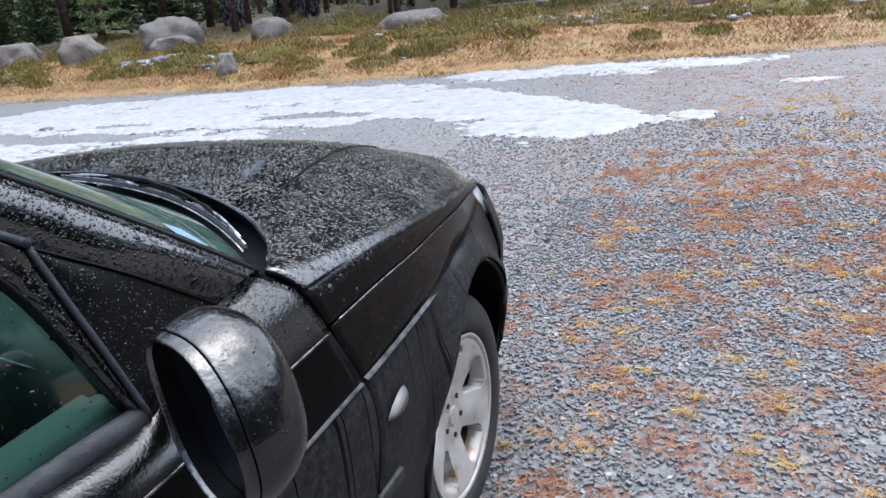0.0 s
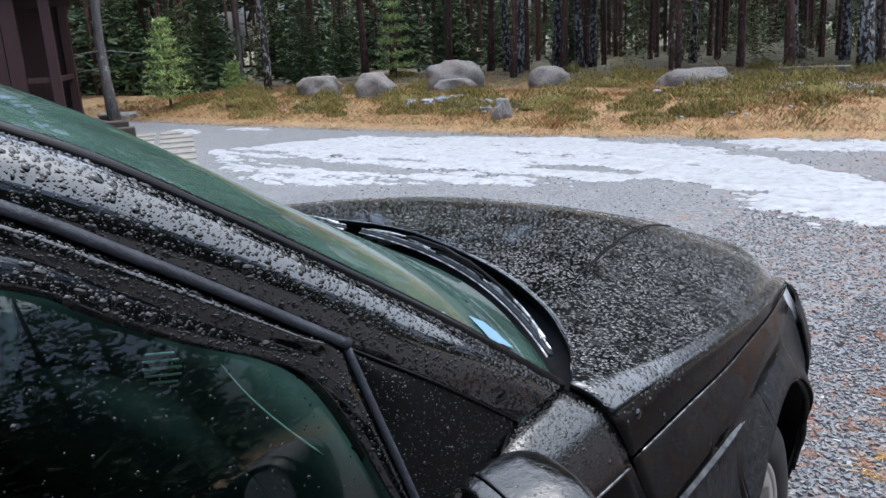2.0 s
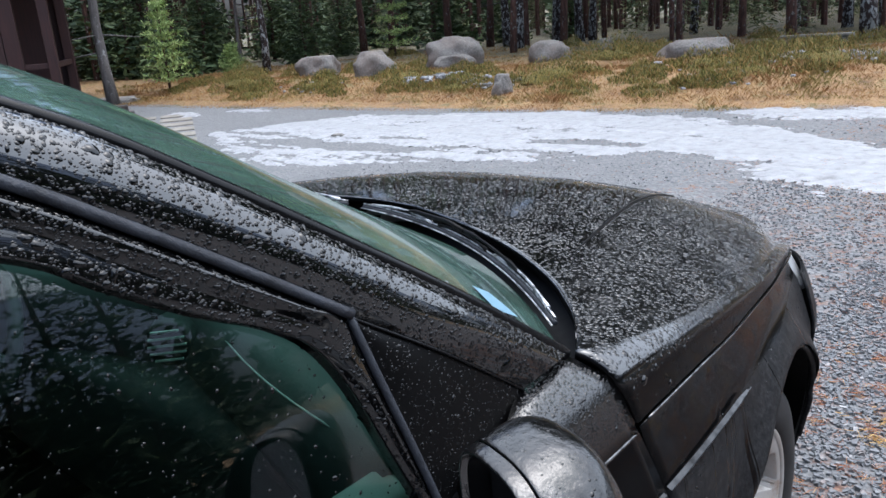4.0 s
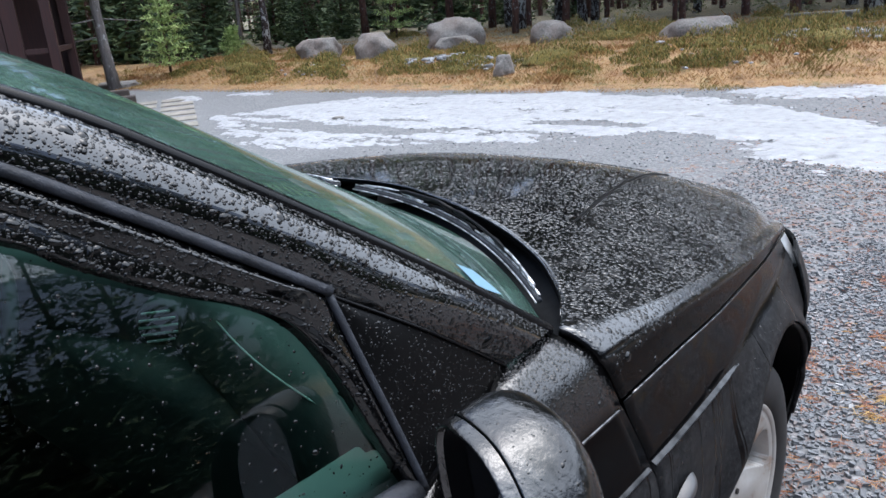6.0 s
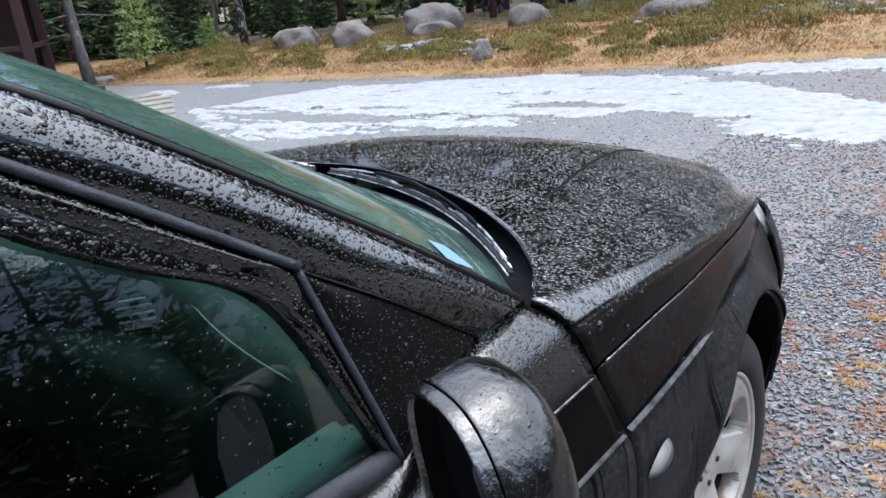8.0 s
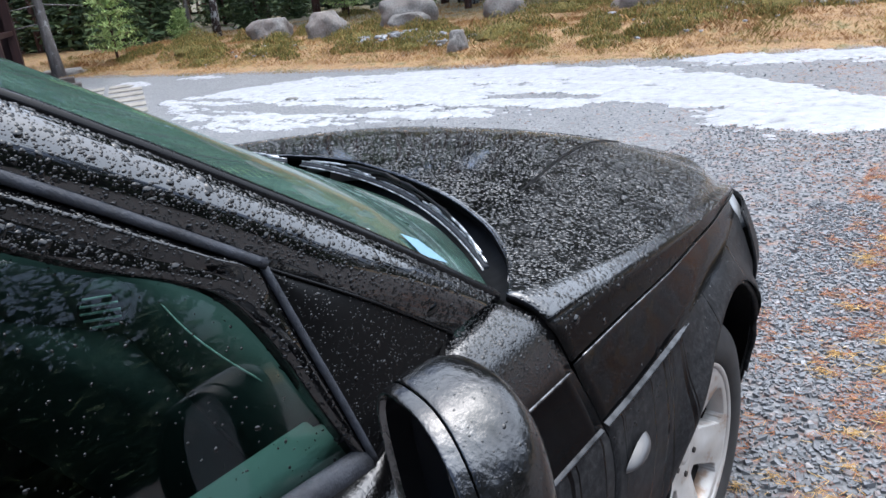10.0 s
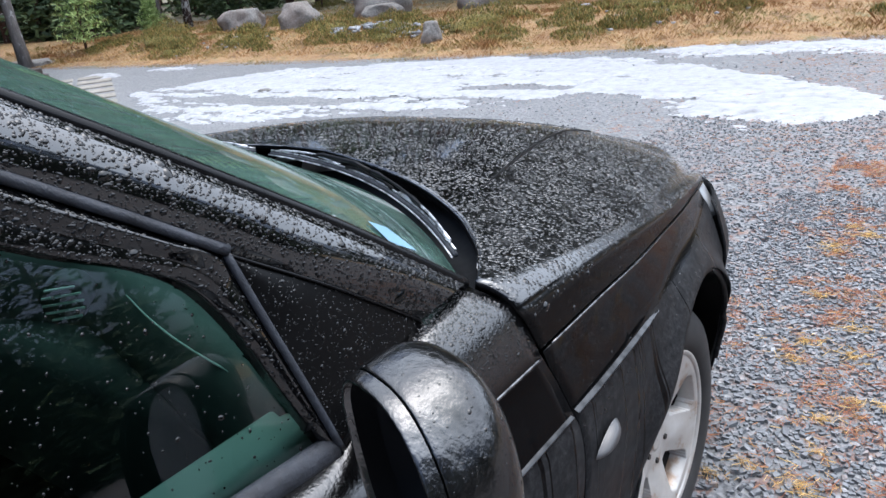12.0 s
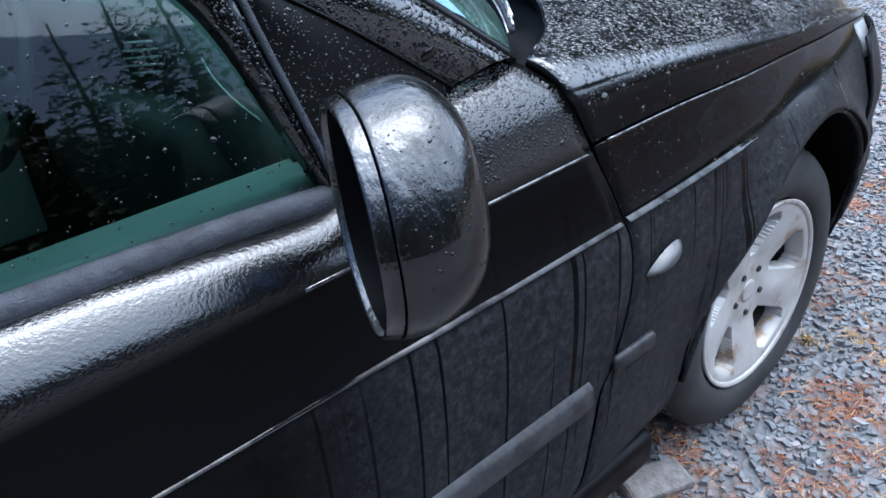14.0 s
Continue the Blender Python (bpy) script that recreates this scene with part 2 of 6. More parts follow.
nn.rough(nn.ramp(nn.noise(60, 4, 0.7), (0.3, 0.35), (0.7, 0.65)))
nn.normal(nn.bump(nn.noise(110, 5, 0.75), 0.8, 0.003))
PLASTIC = mat("black_plastic", (0.0022, 0.0022, 0.0024), 0.42, spec=0.10)
nn = Nodes(PLASTIC)
nn.normal(nn.bump(nn.noise(400, 2), 0.12, 0.001))
nn.rough(nn.ramp(nn.noise(14, 3), (0.3, 0.3), (0.7, 0.5)))
TRIM = mat("wet_black_trim", (0.004, 0.004, 0.0045), 0.18, spec=0.15)
nn = Nodes(TRIM)
nn.rough(nn.ramp(nn.noise(50, 3), (0.3, 0.12), (0.7, 0.35)))
DUSTY = mat("road_dusty_strip", (0.02, 0.02, 0.022), 0.5, spec=0.3)
nn = Nodes(DUSTY)
nn.color(nn.ramp(nn.noise(40, 6, 0.7), (0.35, (0.008, 0.008, 0.009)), (0.65, (0.034, 0.034, 0.036))))
TYRE = mat("tyre_rubber", (0.017, 0.017, 0.017), 0.75)
nn = Nodes(TYRE)
nn.color(nn.ramp(nn.noise(9, 4), (0.35, (0.008, 0.008, 0.008)), (0.65, (0.024, 0.023, 0.023))))
ALLOY = mat("silver_alloy", (0.310, 0.310, 0.304), 0.42, metal=0.25)
nn = Nodes(ALLOY)
nn.color(nn.ramp(nn.noise(16, 5), (0.34, (0.24, 0.17, 0.12)), (0.43, (0.36, 0.34, 0.315)), (0.75, (0.44, 0.435, 0.425))))
nn.rough(nn.ramp(nn.noise(28, 3), (0.3, 0.32), (0.7, 0.52)))
DARK_METAL = mat("rusty_steel_and_wheel_shade", (0.022, 0.018, 0.016), 0.7, metal=0.2)
CREASE = mat("wet_crease_set_glints", (0.004, 0.004, 0.0045), 0.12, coat=1.0, spec=0.5)
CREASE.node_tree.nodes["Principled BSDF"].inputs["Coat IOR"].default_value = 1.42
nn = Nodes(CREASE)
# coat weight along y sets where the crease glints
nn.link(nn.math("MULTIPLY", nn.ramp(nn.noise(22, 4, 0.7), (0.38, 0.05), (0.62, 0.9)), nn.ramp(nn.math("ADD", nn.axis(1), 2.0), (0.80, 0.7), (0.88, 0.5), (0.92, 0.12), (1.02, 1.0))), nn.b.inputs["Coat Weight"])
nn.b.inputs["Specular IOR Level"].default_value = 0.1
WET_EDGE = mat("wet_black_folded_edge", (0.003, 0.003, 0.0035), 0.15, coat=1.0, spec=0.3)
nn = Nodes(WET_EDGE)
nn.b.inputs["Coat IOR"].default_value = 2.0
nn.b.inputs["Coat Roughness"].default_value = 0.12
nn.link(nn.ramp(nn.noise(45, 4, 0.7), (0.40, 0.1), (0.56, 1.0)), nn.b.inputs["Coat Weight"])
CLEAR_LAMP = mat("clear_lamp_plastic", (0.045, 0.045, 0.047), 0.4, coat=0.1)
HEADLAMP = mat("bright_headlamp_glass", (0.26, 0.27, 0.28), 0.3, coat=0.1)
MIRROR = mat("mirror_glass", (0.52, 0.58, 0.66), 0.03, metal=1.0)
WIPER_STEEL = mat("worn_black_wiper_steel", (0.10, 0.10, 0.105), 0.35, metal=0.8)
nn = Nodes(WIPER_STEEL)
nn.color(nn.ramp(nn.noise(60, 4), (0.35, (0.06, 0.06, 0.063)), (0.55, (0.55, 0.56, 0.58))))
CABIN = mat("dark_grey_cabin_plastic", (0.022, 0.024, 0.025), 0.7)
DASH = mat("grained_dark_dashboard", (0.075, 0.078, 0.08), 0.6)
nn = Nodes(DASH)
nn.normal(nn.bump(nn.noise(300, 2), 0.3, 0.001))
CABIN_LIGHT = mat("pale_grey_door_trim", (0.40, 0.42, 0.405), 0.6)
nn = Nodes(CABIN_LIGHT)
nn.normal(nn.bump(nn.noise(250, 2), 0.2, 0.001))
PALE_SEAM = mat("pale_seam_trim", (0.42, 0.43, 0.43), 0.5)
SEAT = mat("grey_seat_cloth", (0.046, 0.048, 0.048), 0.85)
nn = Nodes(SEAT)
nn.color(nn.ramp(nn.noise(160, 2), (0.35, (0.06, 0.064, 0.066)), (0.65, (0.12, 0.124, 0.124))))
STICKER = mat("pale_blue_sticker", (0.13, 0.23, 0.30), 0.5)


def make_ground():
    """Grey crushed stone that turns to grass and forest floor by the cover attribute."""
    m = mat("gravel_and_grass_ground", (0.112, 0.112, 0.112), 0.8)
    n = Nodes(m)
    cover = n.add("Attribute")
    cover.attribute_name = "cover"
    cells = n.voronoi(36, out="Color")
    hue = n.add("SeparateColor")
    n.link(cells, hue.inputs[0])
    stone = n.ramp(hue.outputs[0], (0.0, (0.095, 0.098, 0.104)), (0.35, (0.128, 0.134, 0.139)), (0.7, (0.165, 0.171, 0.176)), (1.0, (0.235, 0.235, 0.235)))
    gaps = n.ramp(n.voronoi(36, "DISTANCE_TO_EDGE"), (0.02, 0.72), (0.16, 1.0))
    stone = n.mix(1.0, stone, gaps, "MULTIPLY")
    fines = n.ramp(n.noise(2.2, 5), (0.4, (0.098, 0.100, 0.104)), (0.7, (0.138, 0.139, 0.142)))
    far = n.ramp(n.noise(0.5, 3), (0.35, 0.25), (0.65, 0.6))
    gravel = n.mix(far, stone, fines)
    spots = n.noise(9.0, 6, 0.75)
    right = n.ramp(n.math("ADD", n.math("MULTIPLY", n.math("ADD", n.axis(0), 2.5), 0.13), n.math("MULTIPLY", n.noise(0.6, 3), 0.25)), (0.25, 0.0), (0.6, 1.0))
    needles = n.math("MULTIPLY", n.ramp(spots, (0.5, 0.0), (0.62, 0.85)), right)
    warm = n.ramp(n.noise(17, 3), (0.35, (0.090, 0.031, 0.016)), (0.55, (0.151, 0.059, 0.028)), (0.72, (0.213, 0.118, 0.039)))
    gravel = n.mix(needles, gravel, warm)
    straw = n.ramp(n.noise(2.6, 7, 0.72), (0.32, (0.07, 0.040, 0.015)), (0.44, (0.19, 0.105, 0.040)), (0.54, (0.25, 0.155, 0.065)), (0.62, (0.12, 0.095, 0.03)), (0.70, (0.085, 0.08, 0.02)), (0.80, (0.17, 0.09, 0.035)))
    wood = n.ramp(n.noise(0.8, 6, 0.65), (0.35, (0.050, 0.040, 0.022)), (0.55, (0.085, 0.074, 0.032)), (0.7, (0.115, 0.085, 0.040)))
    chan = n.add("SeparateColor")
    n.link(cover.outputs["Color"], chan.inputs[0])
    edge = n.ramp(n.math("ADD", chan.outputs[0], n.math("MULTIPLY", n.math("SUBTRACT", n.noise(2.5, 5), 0.5), 0.7)), (0.4, 0.0), (0.6, 1.0))
    both = n.mix(edge, gravel, straw)
    n.color(n.mix(chan.outputs[1], both, wood))
    n.rough(n.ramp(n.noise(30, 3), (0.3, 0.55), (0.7, 0.9)))
    n.normal(n.bump(n.voronoi(36), 0.8, 0.02, n.bump(n.noise(8, 5), 0.5, 0.03)))
    return m


GROUND = make_ground()


def island_mat(name, *stops, rough=0.8, bump=0.0):
    """A material that varies from piece to piece of a joined mesh."""
    m = mat(name, (0.3, 0.3, 0.3), rough)
    n = Nodes(m)
    base = n.ramp(n.island(), *stops)
    n.color(n.mix(n.ramp(n.noise(60, 4), (0.3, 0.0), (0.7, 0.45)), base, (0.12, 0.12, 0.125)) if bump else base)
    if bump:
        n.normal(n.bump(n.noise(180, 3), bump, 0.004))
    return m


STONES = island_mat("crushed_grey_stone", (0.0, (0.092, 0.097, 0.105)), (0.3, (0.116, 0.124, 0.134)), (0.6, (0.138, 0.147, 0.157)), (0.82, (0.165, 0.173, 0.182)), (0.90, (0.17, 0.125, 0.11)), (1.0, (0.28, 0.285, 0.29)), rough=0.75, bump=0.4)
NEEDLES = island_mat("fallen_pine_needles", (0.0, (0.20, 0.065, 0.032)), (0.5, (0.34, 0.125, 0.055)), (0.8, (0.42, 0.20, 0.08)), (1.0, (0.46, 0.31, 0.12)))
YELLOW_NEEDLES = island_mat("pale_yellow_needles", (0.0, (0.30, 0.16, 0.04)), (0.5, (0.48, 0.30, 0.09)), (1.0, (0.60, 0.43, 0.17)))
GRASS = mat("dry_grass_blades", (0.36, 0.21, 0.08), 0.8)
nn = Nodes(GRASS)
blades = nn.ramp(nn.island(), (0.0, (0.18, 0.095, 0.032)), (0.4, (0.32, 0.18, 0.06)), (0.8, (0.44, 0.28, 0.11)), (1.0, (0.54, 0.40, 0.19)))
rusty = nn.mix(nn.ramp(nn.noise(1.1, 5, 0.65), (0.42, 0.0), (0.56, 0.85)), blades, (0.22, 0.10, 0.034))
nn.color(nn.mix(nn.ramp(nn.noise(0.8, 5, 0.65, nn.scaled(1.0, 1.6, 1.0)), (0.49, 0.0), (0.60, 0.8)), rusty, (0.14, 0.135, 0.03)))
HEATH = island_mat("green_heath_leaves", (0.0, (0.045, 0.048, 0.010)), (0.4, (0.13, 0.125, 0.022)), (0.72, (0.22, 0.19, 0.045)), (0.9, (0.26, 0.14, 0.04)), (1.0, (0.40, 0.27, 0.10)))
MOUND = mat("mossy_heath", (0.13, 0.11, 0.028), 0.9)
nn = Nodes(MOUND)
nn.color(nn.ramp(nn.noise(16, 6, 0.75), (0.30, (0.03, 0.026, 0.007)), (0.45, (0.12, 0.10, 0.018)), (0.58, (0.20, 0.155, 0.03)), (0.72, (0.26, 0.14, 0.04))))
nn.normal(nn.bump(nn.noise(40, 5, 0.75), 1.0, 0.06))
PINE_LEAF = island_mat("pine_needle_clumps", (0.0, (0.018, 0.034, 0.013)), (0.6, (0.042, 0.068, 0.026)), (1.0, (0.075, 0.10, 0.036)))
SPRUCE_LEAF = island_mat("spruce_branches", (0.0, (0.022, 0.042, 0.020)), (0.6, (0.052, 0.085, 0.036)), (1.0, (0.10, 0.13, 0.055)))
YOUNG_LEAF = island_mat("young_pine_shoots", (0.0, (0.13, 0.21, 0.055)), (0.5, (0.27, 0.37, 0.11)), (1.0, (0.42, 0.50, 0.20)))
UNDER_LEAF = island_mat("forest_undergrowth", (0.0, (0.065, 0.085, 0.04)), (0.5, (0.13, 0.155, 0.07)), (0.85, (0.20, 0.215, 0.095)), (1.0, (0.20, 0.15, 0.09)))

SNOW = mat("old_wet_snow", (0.6, 0.61, 0.63), 0.5)
nn = Nodes(SNOW)
nn.color(nn.ramp(nn.noise(9, 6, 0.7), (0.30, (0.14, 0.142, 0.148)), (0.44, (0.235, 0.24, 0.25)), (0.64, (0.295, 0.305, 0.32))))
nn.normal(nn.bump(nn.noise(22, 5, 0.7), 0.35, 0.02))

ROCK = mat("grey_granite", (0.172, 0.162, 0.150), 0.8)
nn = Nodes(ROCK)
nn.color(nn.mix(nn.ramp(nn.noise(2.2, 5), (0.4, 0.0), (0.65, 0.55)), nn.ramp(nn.noise(28, 5, 0.7), (0.3, (0.08, 0.077, 0.074)), (0.5, (0.155, 0.147, 0.136)), (0.7, (0.25, 0.24, 0.225))), (0.17, 0.13, 0.11)))
nn.normal(nn.bump(nn.noise(14, 6, 0.7), 0.6, 0.04))


def make_bark(name, a, b, pale, amount):
    m = mat(name, a, 0.9)
    n = Nodes(m)
    stretch = n.scaled(14, 14, 3)
    base = n.ramp(n.noise(1.0, 5, 0.65, stretch), (0.35, a), (0.65, b))
    lichen = n.ramp(n.noise(11, 5, 0.7, n.scaled(1, 1, 0.6)), (0.60 - amount, 0.0), (0.64 - amount, 1.0))
    low = n.ramp(n.math("MULTIPLY", n.axis(2), 0.2), (0.3, 1.0), (0.75, 0.15))
    n.color(n.mix(n.math("MULTIPLY", lichen, low), base, pale))
    n.normal(n.bump(n.noise(1.0, 5, 0.65, stretch), 0.8, 0.03))
    return m


BARK = make_bark("pine_bark", (0.034, 0.017, 0.013), (0.115, 0.056, 0.042), (0.252, 0.264, 0.258), 0.0)
BARK_LICHEN = make_bark("lichen_spotted_bark", (0.018, 0.012, 0.011), (0.048, 0.033, 0.030), (0.360, 0.372, 0.372), 0.09)
BARK_PALE = make_bark("pale_grey_bark", (0.090, 0.081, 0.078), (0.180, 0.168, 0.162), (0.300, 0.300, 0.300), 0.0)
RED_WOOD = mat("dark_red_painted_wood", (0.039, 0.010, 0.008), 0.6)
nn = Nodes(RED_WOOD)
nn.color(nn.ramp(nn.noise(1.0, 4, 0.6, nn.scaled(30, 30, 2)), (0.3, (0.017, 0.005, 0.0045)), (0.7, (0.038, 0.010, 0.008))))
OLD_WOOD = mat("weathered_grey_boards", (0.220, 0.209, 0.187), 0.85)
nn = Nodes(OLD_WOOD)
nn.color(nn.ramp(nn.noise(1.0, 5, 0.6, nn.scaled(3, 40, 40)), (0.3, (0.121, 0.110, 0.094)), (0.7, (0.253, 0.242, 0.220))))
DARK_WOOD = mat("dark_wet_timber", (0.028, 0.019, 0.015), 0.7)
nn = Nodes(DARK_WOOD)
nn.color(nn.ramp(nn.noise(1.0, 5, 0.6, nn.scaled(30, 3, 30)), (0.3, (0.017, 0.011, 0.009)), (0.7, (0.050, 0.036, 0.028))))
PALE_SIGN = mat("white_board", (0.420, 0.432, 0.444), 0.6)

# ---------------- ground ----------------
edge_y = table([-40, -14.7, -8, -4, -1, 3, 12, 40], [7.0, 7.85, 8.2, 8.6, 9.3, 9.8, 10.6, 12.0])


def rise(x, y):
    """Height of the ground: flat gravel, then a low grassy bank and the forest floor."""
    d = y - edge_y(x)
    e = min(max((-x - 17.5) / 2.0, 0), 1)
    s = max(min(max(d / 2.4, 0), 1), e)
    s = s * s * (3 - 2 * s)
    return s * (0.26 + 0.10 * noise.noise((x * 0.45, y * 0.45, 3.1)) + 0.05 * noise.noise((x * 1.6, y * 1.6, 1.0)))


def spread(near, far, n0, n1):
    """Lines from -far to far, close together within near."""
    inner = np.linspace(-near, near, n0)
    outer = near * (far / near) ** (np.arange(1, n1 + 1) / n1)
    return np.r_[-outer[::-1], inner, outer]


gx, gy = spread(28, 900, 150, 14), spread(28, 900, 150, 14)
verts = [(x, y, rise(x, y)) for x in gx for y in gy]
ny = len(gy)
faces = [(i * ny + j, (i + 1) * ny + j, (i + 1) * ny + j + 1, i * ny + j + 1) for i in range(len(gx) - 1) for j in range(ny - 1)]
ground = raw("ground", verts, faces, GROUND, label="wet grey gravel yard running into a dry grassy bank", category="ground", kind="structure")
cover = ground.data.color_attributes.new("cover", "FLOAT_COLOR", "POINT")
for k, (x, y, z) in enumerate(verts):
    d = y - edge_y(x)
    d = max(d, (-x - 18.0))
    g = min(max(0.5 + d / 1.2, 0), 1)
    w = min(max((d - 5.5) / 3.0, 0), 1)
    if y < -16 or x > 20:
        g = 1.0
    cover.data[k].color = (g, w, 0, 1)


# gravel stones lying loose round the car
def stone_shapes(count, seed, flat=0.5):
    """Angular broken stones, six faces each."""
    rng = random.Random(seed)
    ring = [(0, 1, 3, 2), (4, 6, 7, 5), (0, 4, 5, 1), (2, 3, 7, 6), (0, 2, 6, 4), (1, 5, 7, 3)]
    shapes = []
    for _ in range(count):
        long, wide = rng.uniform(0.85, 1.35), rng.uniform(0.6, 0.95)
        v = []
        for x in (-1, 1):
            for y in (-1, 1):
                for z in (-1, 1):
                    k = rng.uniform(0.62, 1.0) if z > 0 else rng.uniform(0.7, 1.0)
                    v.append((x * long * k * rng.uniform(0.45, 1.1) + rng.uniform(-0.25, 0.25), y * wide * k * rng.uniform(0.4, 1.2), z * flat * rng.uniform(0.5, 1.35)))
        shapes.append((np.array(v), np.array(ring)))
    return shapes


def scatter(name, shapes, places, material, label, category, parent=None, smooth=False):
    """Joins shapes at places (x, y, z, size, turn, lean) into one mesh."""
    vs, fs, at = [], [], 0
    for k, (x, y, z, s, turn, lean) in enumerate(places):
        v, f = shapes[k % len(shapes)]
        c, q, cl, sl = math.cos(turn), math.sin(turn), math.cos(lean), math.sin(lean)
        w = v @ np.array([[cl, 0, -sl], [0, 1, 0], [sl, 0, cl]]) @ np.array([[c, q, 0], [-q, c, 0], [0, 0, 1]])
        vs.append(w * s + (x, y, z))
        fs.append(f + at)
        at += len(v)
    me = bpy.data.meshes.new(name)
    v, f = np.concatenate(vs), np.concatenate(fs)
    me.vertices.add(len(v))
    me.vertices.foreach_set("co", v.ravel())
    side = f.shape[1]
    me.loops.add(f.size)
    me.loops.foreach_set("vertex_index", f.ravel())
    me.polygons.add(len(f))
    me.polygons.foreach_set("loop_start", np.arange(len(f)) * side)
    me.update(calc_edges=True)
    me.materials.append(material)
    me.polygons.foreach_set("use_smooth", [smooth] * len(me.polygons))
    ob = new(name, me)
    if parent is not None:
        ob.parent = parent
    return tagged(ob, label, category, "", "stuff")


rng = random.Random(4)
places = []
while len(places) < 62000:
    r = rng.random()
    if r < 0.5:
        x, y = rng.uniform(0.35, 2.6), rng.uniform(-0.9, 3.0)
    elif r < 0.94:
        x, y = rng.uniform(-0.9, 3.4), 0.9 + 4.6 * rng.random() ** 1.5
    else:
        x, y = rng.uniform(-5.0, 5.0), rng.uniform(2.5, 8.5)
    far = math.hypot(x - 1.4, y + 1.4)
    s = rng.uniform(0.0045, 0.0115) * (1.0 if far < 4.5 else 0.8) * (1.3 if rng.random() < 0.10 else 1.0) * (1 + 0.02 * far)
    places.append((x, y, s * 0.2, s, rng.uniform(0, 6.28), rng.gauss(0, 0.25)))
scatter("gravel", stone_shapes(90, 1, 0.66), places, STONES, "loose crushed grey stones, wet, a few reddish and white", "gravel")

# fallen needles in patches
needle = (np.array([(-1, -0.035, 0), (1, -0.035, 0.0), (1, 0.035, 0.12), (-1, 0.035, 0.05)]), np.array([[0, 1, 2, 3]]))
places = []
rng = random.Random(9)
tries = 0
while len(places) < 90000 and tries < 900000:
    tries += 1
    if rng.random() < 0.5:
        x, y = rng.uniform(0.5, 3.2), rng.uniform(-0.6, 4.2)
    else:
        x, y = rng.uniform(-3.5, 6.5), rng.uniform(1.0, 9.0)
    lump = 0.26 * noise.noise((x * 1.1, y * 1.1, 7.7)) + 0.58 * noise.noise((x * 4.6, y * 5.0, 2.2)) + 0.66 * noise.noise((x * 12, y * 14, 3.2))
    lump += min(max((x + 1.0 - 0.12 * y) * 0.2, -0.5), 0.12)
    if lump < rng.uniform(0.08, 0.64) and rng.random() > 0.012:
        continue
    places.append((x, y, rng.uniform(0.005, 0.02), rng.uniform(0.008, 0.018), rng.uniform(0, 6.28), rng.uniform(-0.3, 0.3)))
yellow = []
for k in range(150):
    y0 = rng.uniform(0.3, 6.5)
    x0 = rng.uniform(0.75, 2.0 + 0.35 * y0)
    r = rng.uniform(0.025, 0.08)
    for _ in range(int(1700 * r)):
        a, q = rng.uniform(0, 6.28), rng.gauss(0, 0.6) * r
        yellow.append((x0 + q * math.cos(a) * 1.5, y0 + q * math.sin(a), rng.uniform(0.008, 0.024), rng.uniform(0.008, 0.018), rng.uniform(0, 6.28), rng.uniform(-0.3, 0.3)))
scatter("yellowed_needles", [needle], yellow, YELLOW_NEEDLES, "small tufts of pale yellow larch needles on the gravel", "needles")
scatter("fallen_needles", [needle], places, NEEDLES, "patches of rust-orange fallen pine needles on the gravel", "needles")

# ---------------- snow ----------------
snow_top = table([-9.2, -8.6, -8.0, -5.0, -3.0, -2.0, -1.0, 0.0, 0.6], [5.2, 6.4, 7.2, 8.05, 7.9, 7.5, 6.85, 6.1, 5.35])
snow_low = table([-9.2, -8.6, -7.0, -5.6, -4.5, -3.3, -2.8, -2.3, -1.8, -1.2, -0.4, 0.2, 0.6], [5.2, 4.8, 4.2, 3.9, 4.3, 4.9, 5.2, 5.85, 5.9, 5.3, 4.65, 4.95, 5.35])
strip_top = table([-2.6, -2.0, 0.0, 1.7], [8.5, 8.85, 9.15, 9.0])
strip_low = table([-2.6, -2.0, 0.0, 1.7], [8.4, 8.2, 8.35, 8.9])


def snow_depth(x, y):
    ragged = 0.22 * noise.noise((x * 0.9, y * 2.6, 0.3)) + 0.20 * noise.noise((x * 3.0, y * 6.5, 5.3)) + 0.17 * noise.noise((x * 9, y * 15, 9.1)) + 0.10 * noise.noise((x * 21, y * 34, 4.1))
    best = -1.0
    if -9.2 < x < 0.7:
        best = min(snow_top(x) - y, y - snow_low(x)) * 0.9 + 0.05
        hole = math.hypot((x + 5.9) / 1.5, (y - 5.0) / 0.42)
        best = min(best, (hole - 0.9) * 0.5 + 0.1)
        best = min(best, (math.hypot((x + 3.2) / 1.7, (y - 5.95) / 0.42) - 0.8) * 0.5 + 0.08)
    if -2.6 < x < 1.8:
        best = max(best, min(strip_top(x) - y, y - strip_low(x)) * 0.9)
    for cx, cy, rx, ry in ((0.95, 5.55, 0.28, 0.14), (1.9, 7.2, 0.25, 0.1), (-12.4, 6.7, 0.5, 0.16), (-11.3, 7.4, 0.6, 0.16)):
        best = max(best, (1 - math.hypot((x - cx) / rx, (y - cy) / ry)) * 0.25)
    if best < -0.4:
        return -1.0
    streak = noise.noise((x * 1.1 + 2 * y, y * 7.0, 2.7))
    thin = min(max((-x - 1.8) / 2.0, 0), 1) * min(max((6.1 - y) / 0.8, 0), 1)
    return min(best, 0.19 - 0.10 * thin) + ragged * 1.15 - 0.01 - (0.04 + 0.34 * thin) * max(streak, 0) - 0.08 * thin


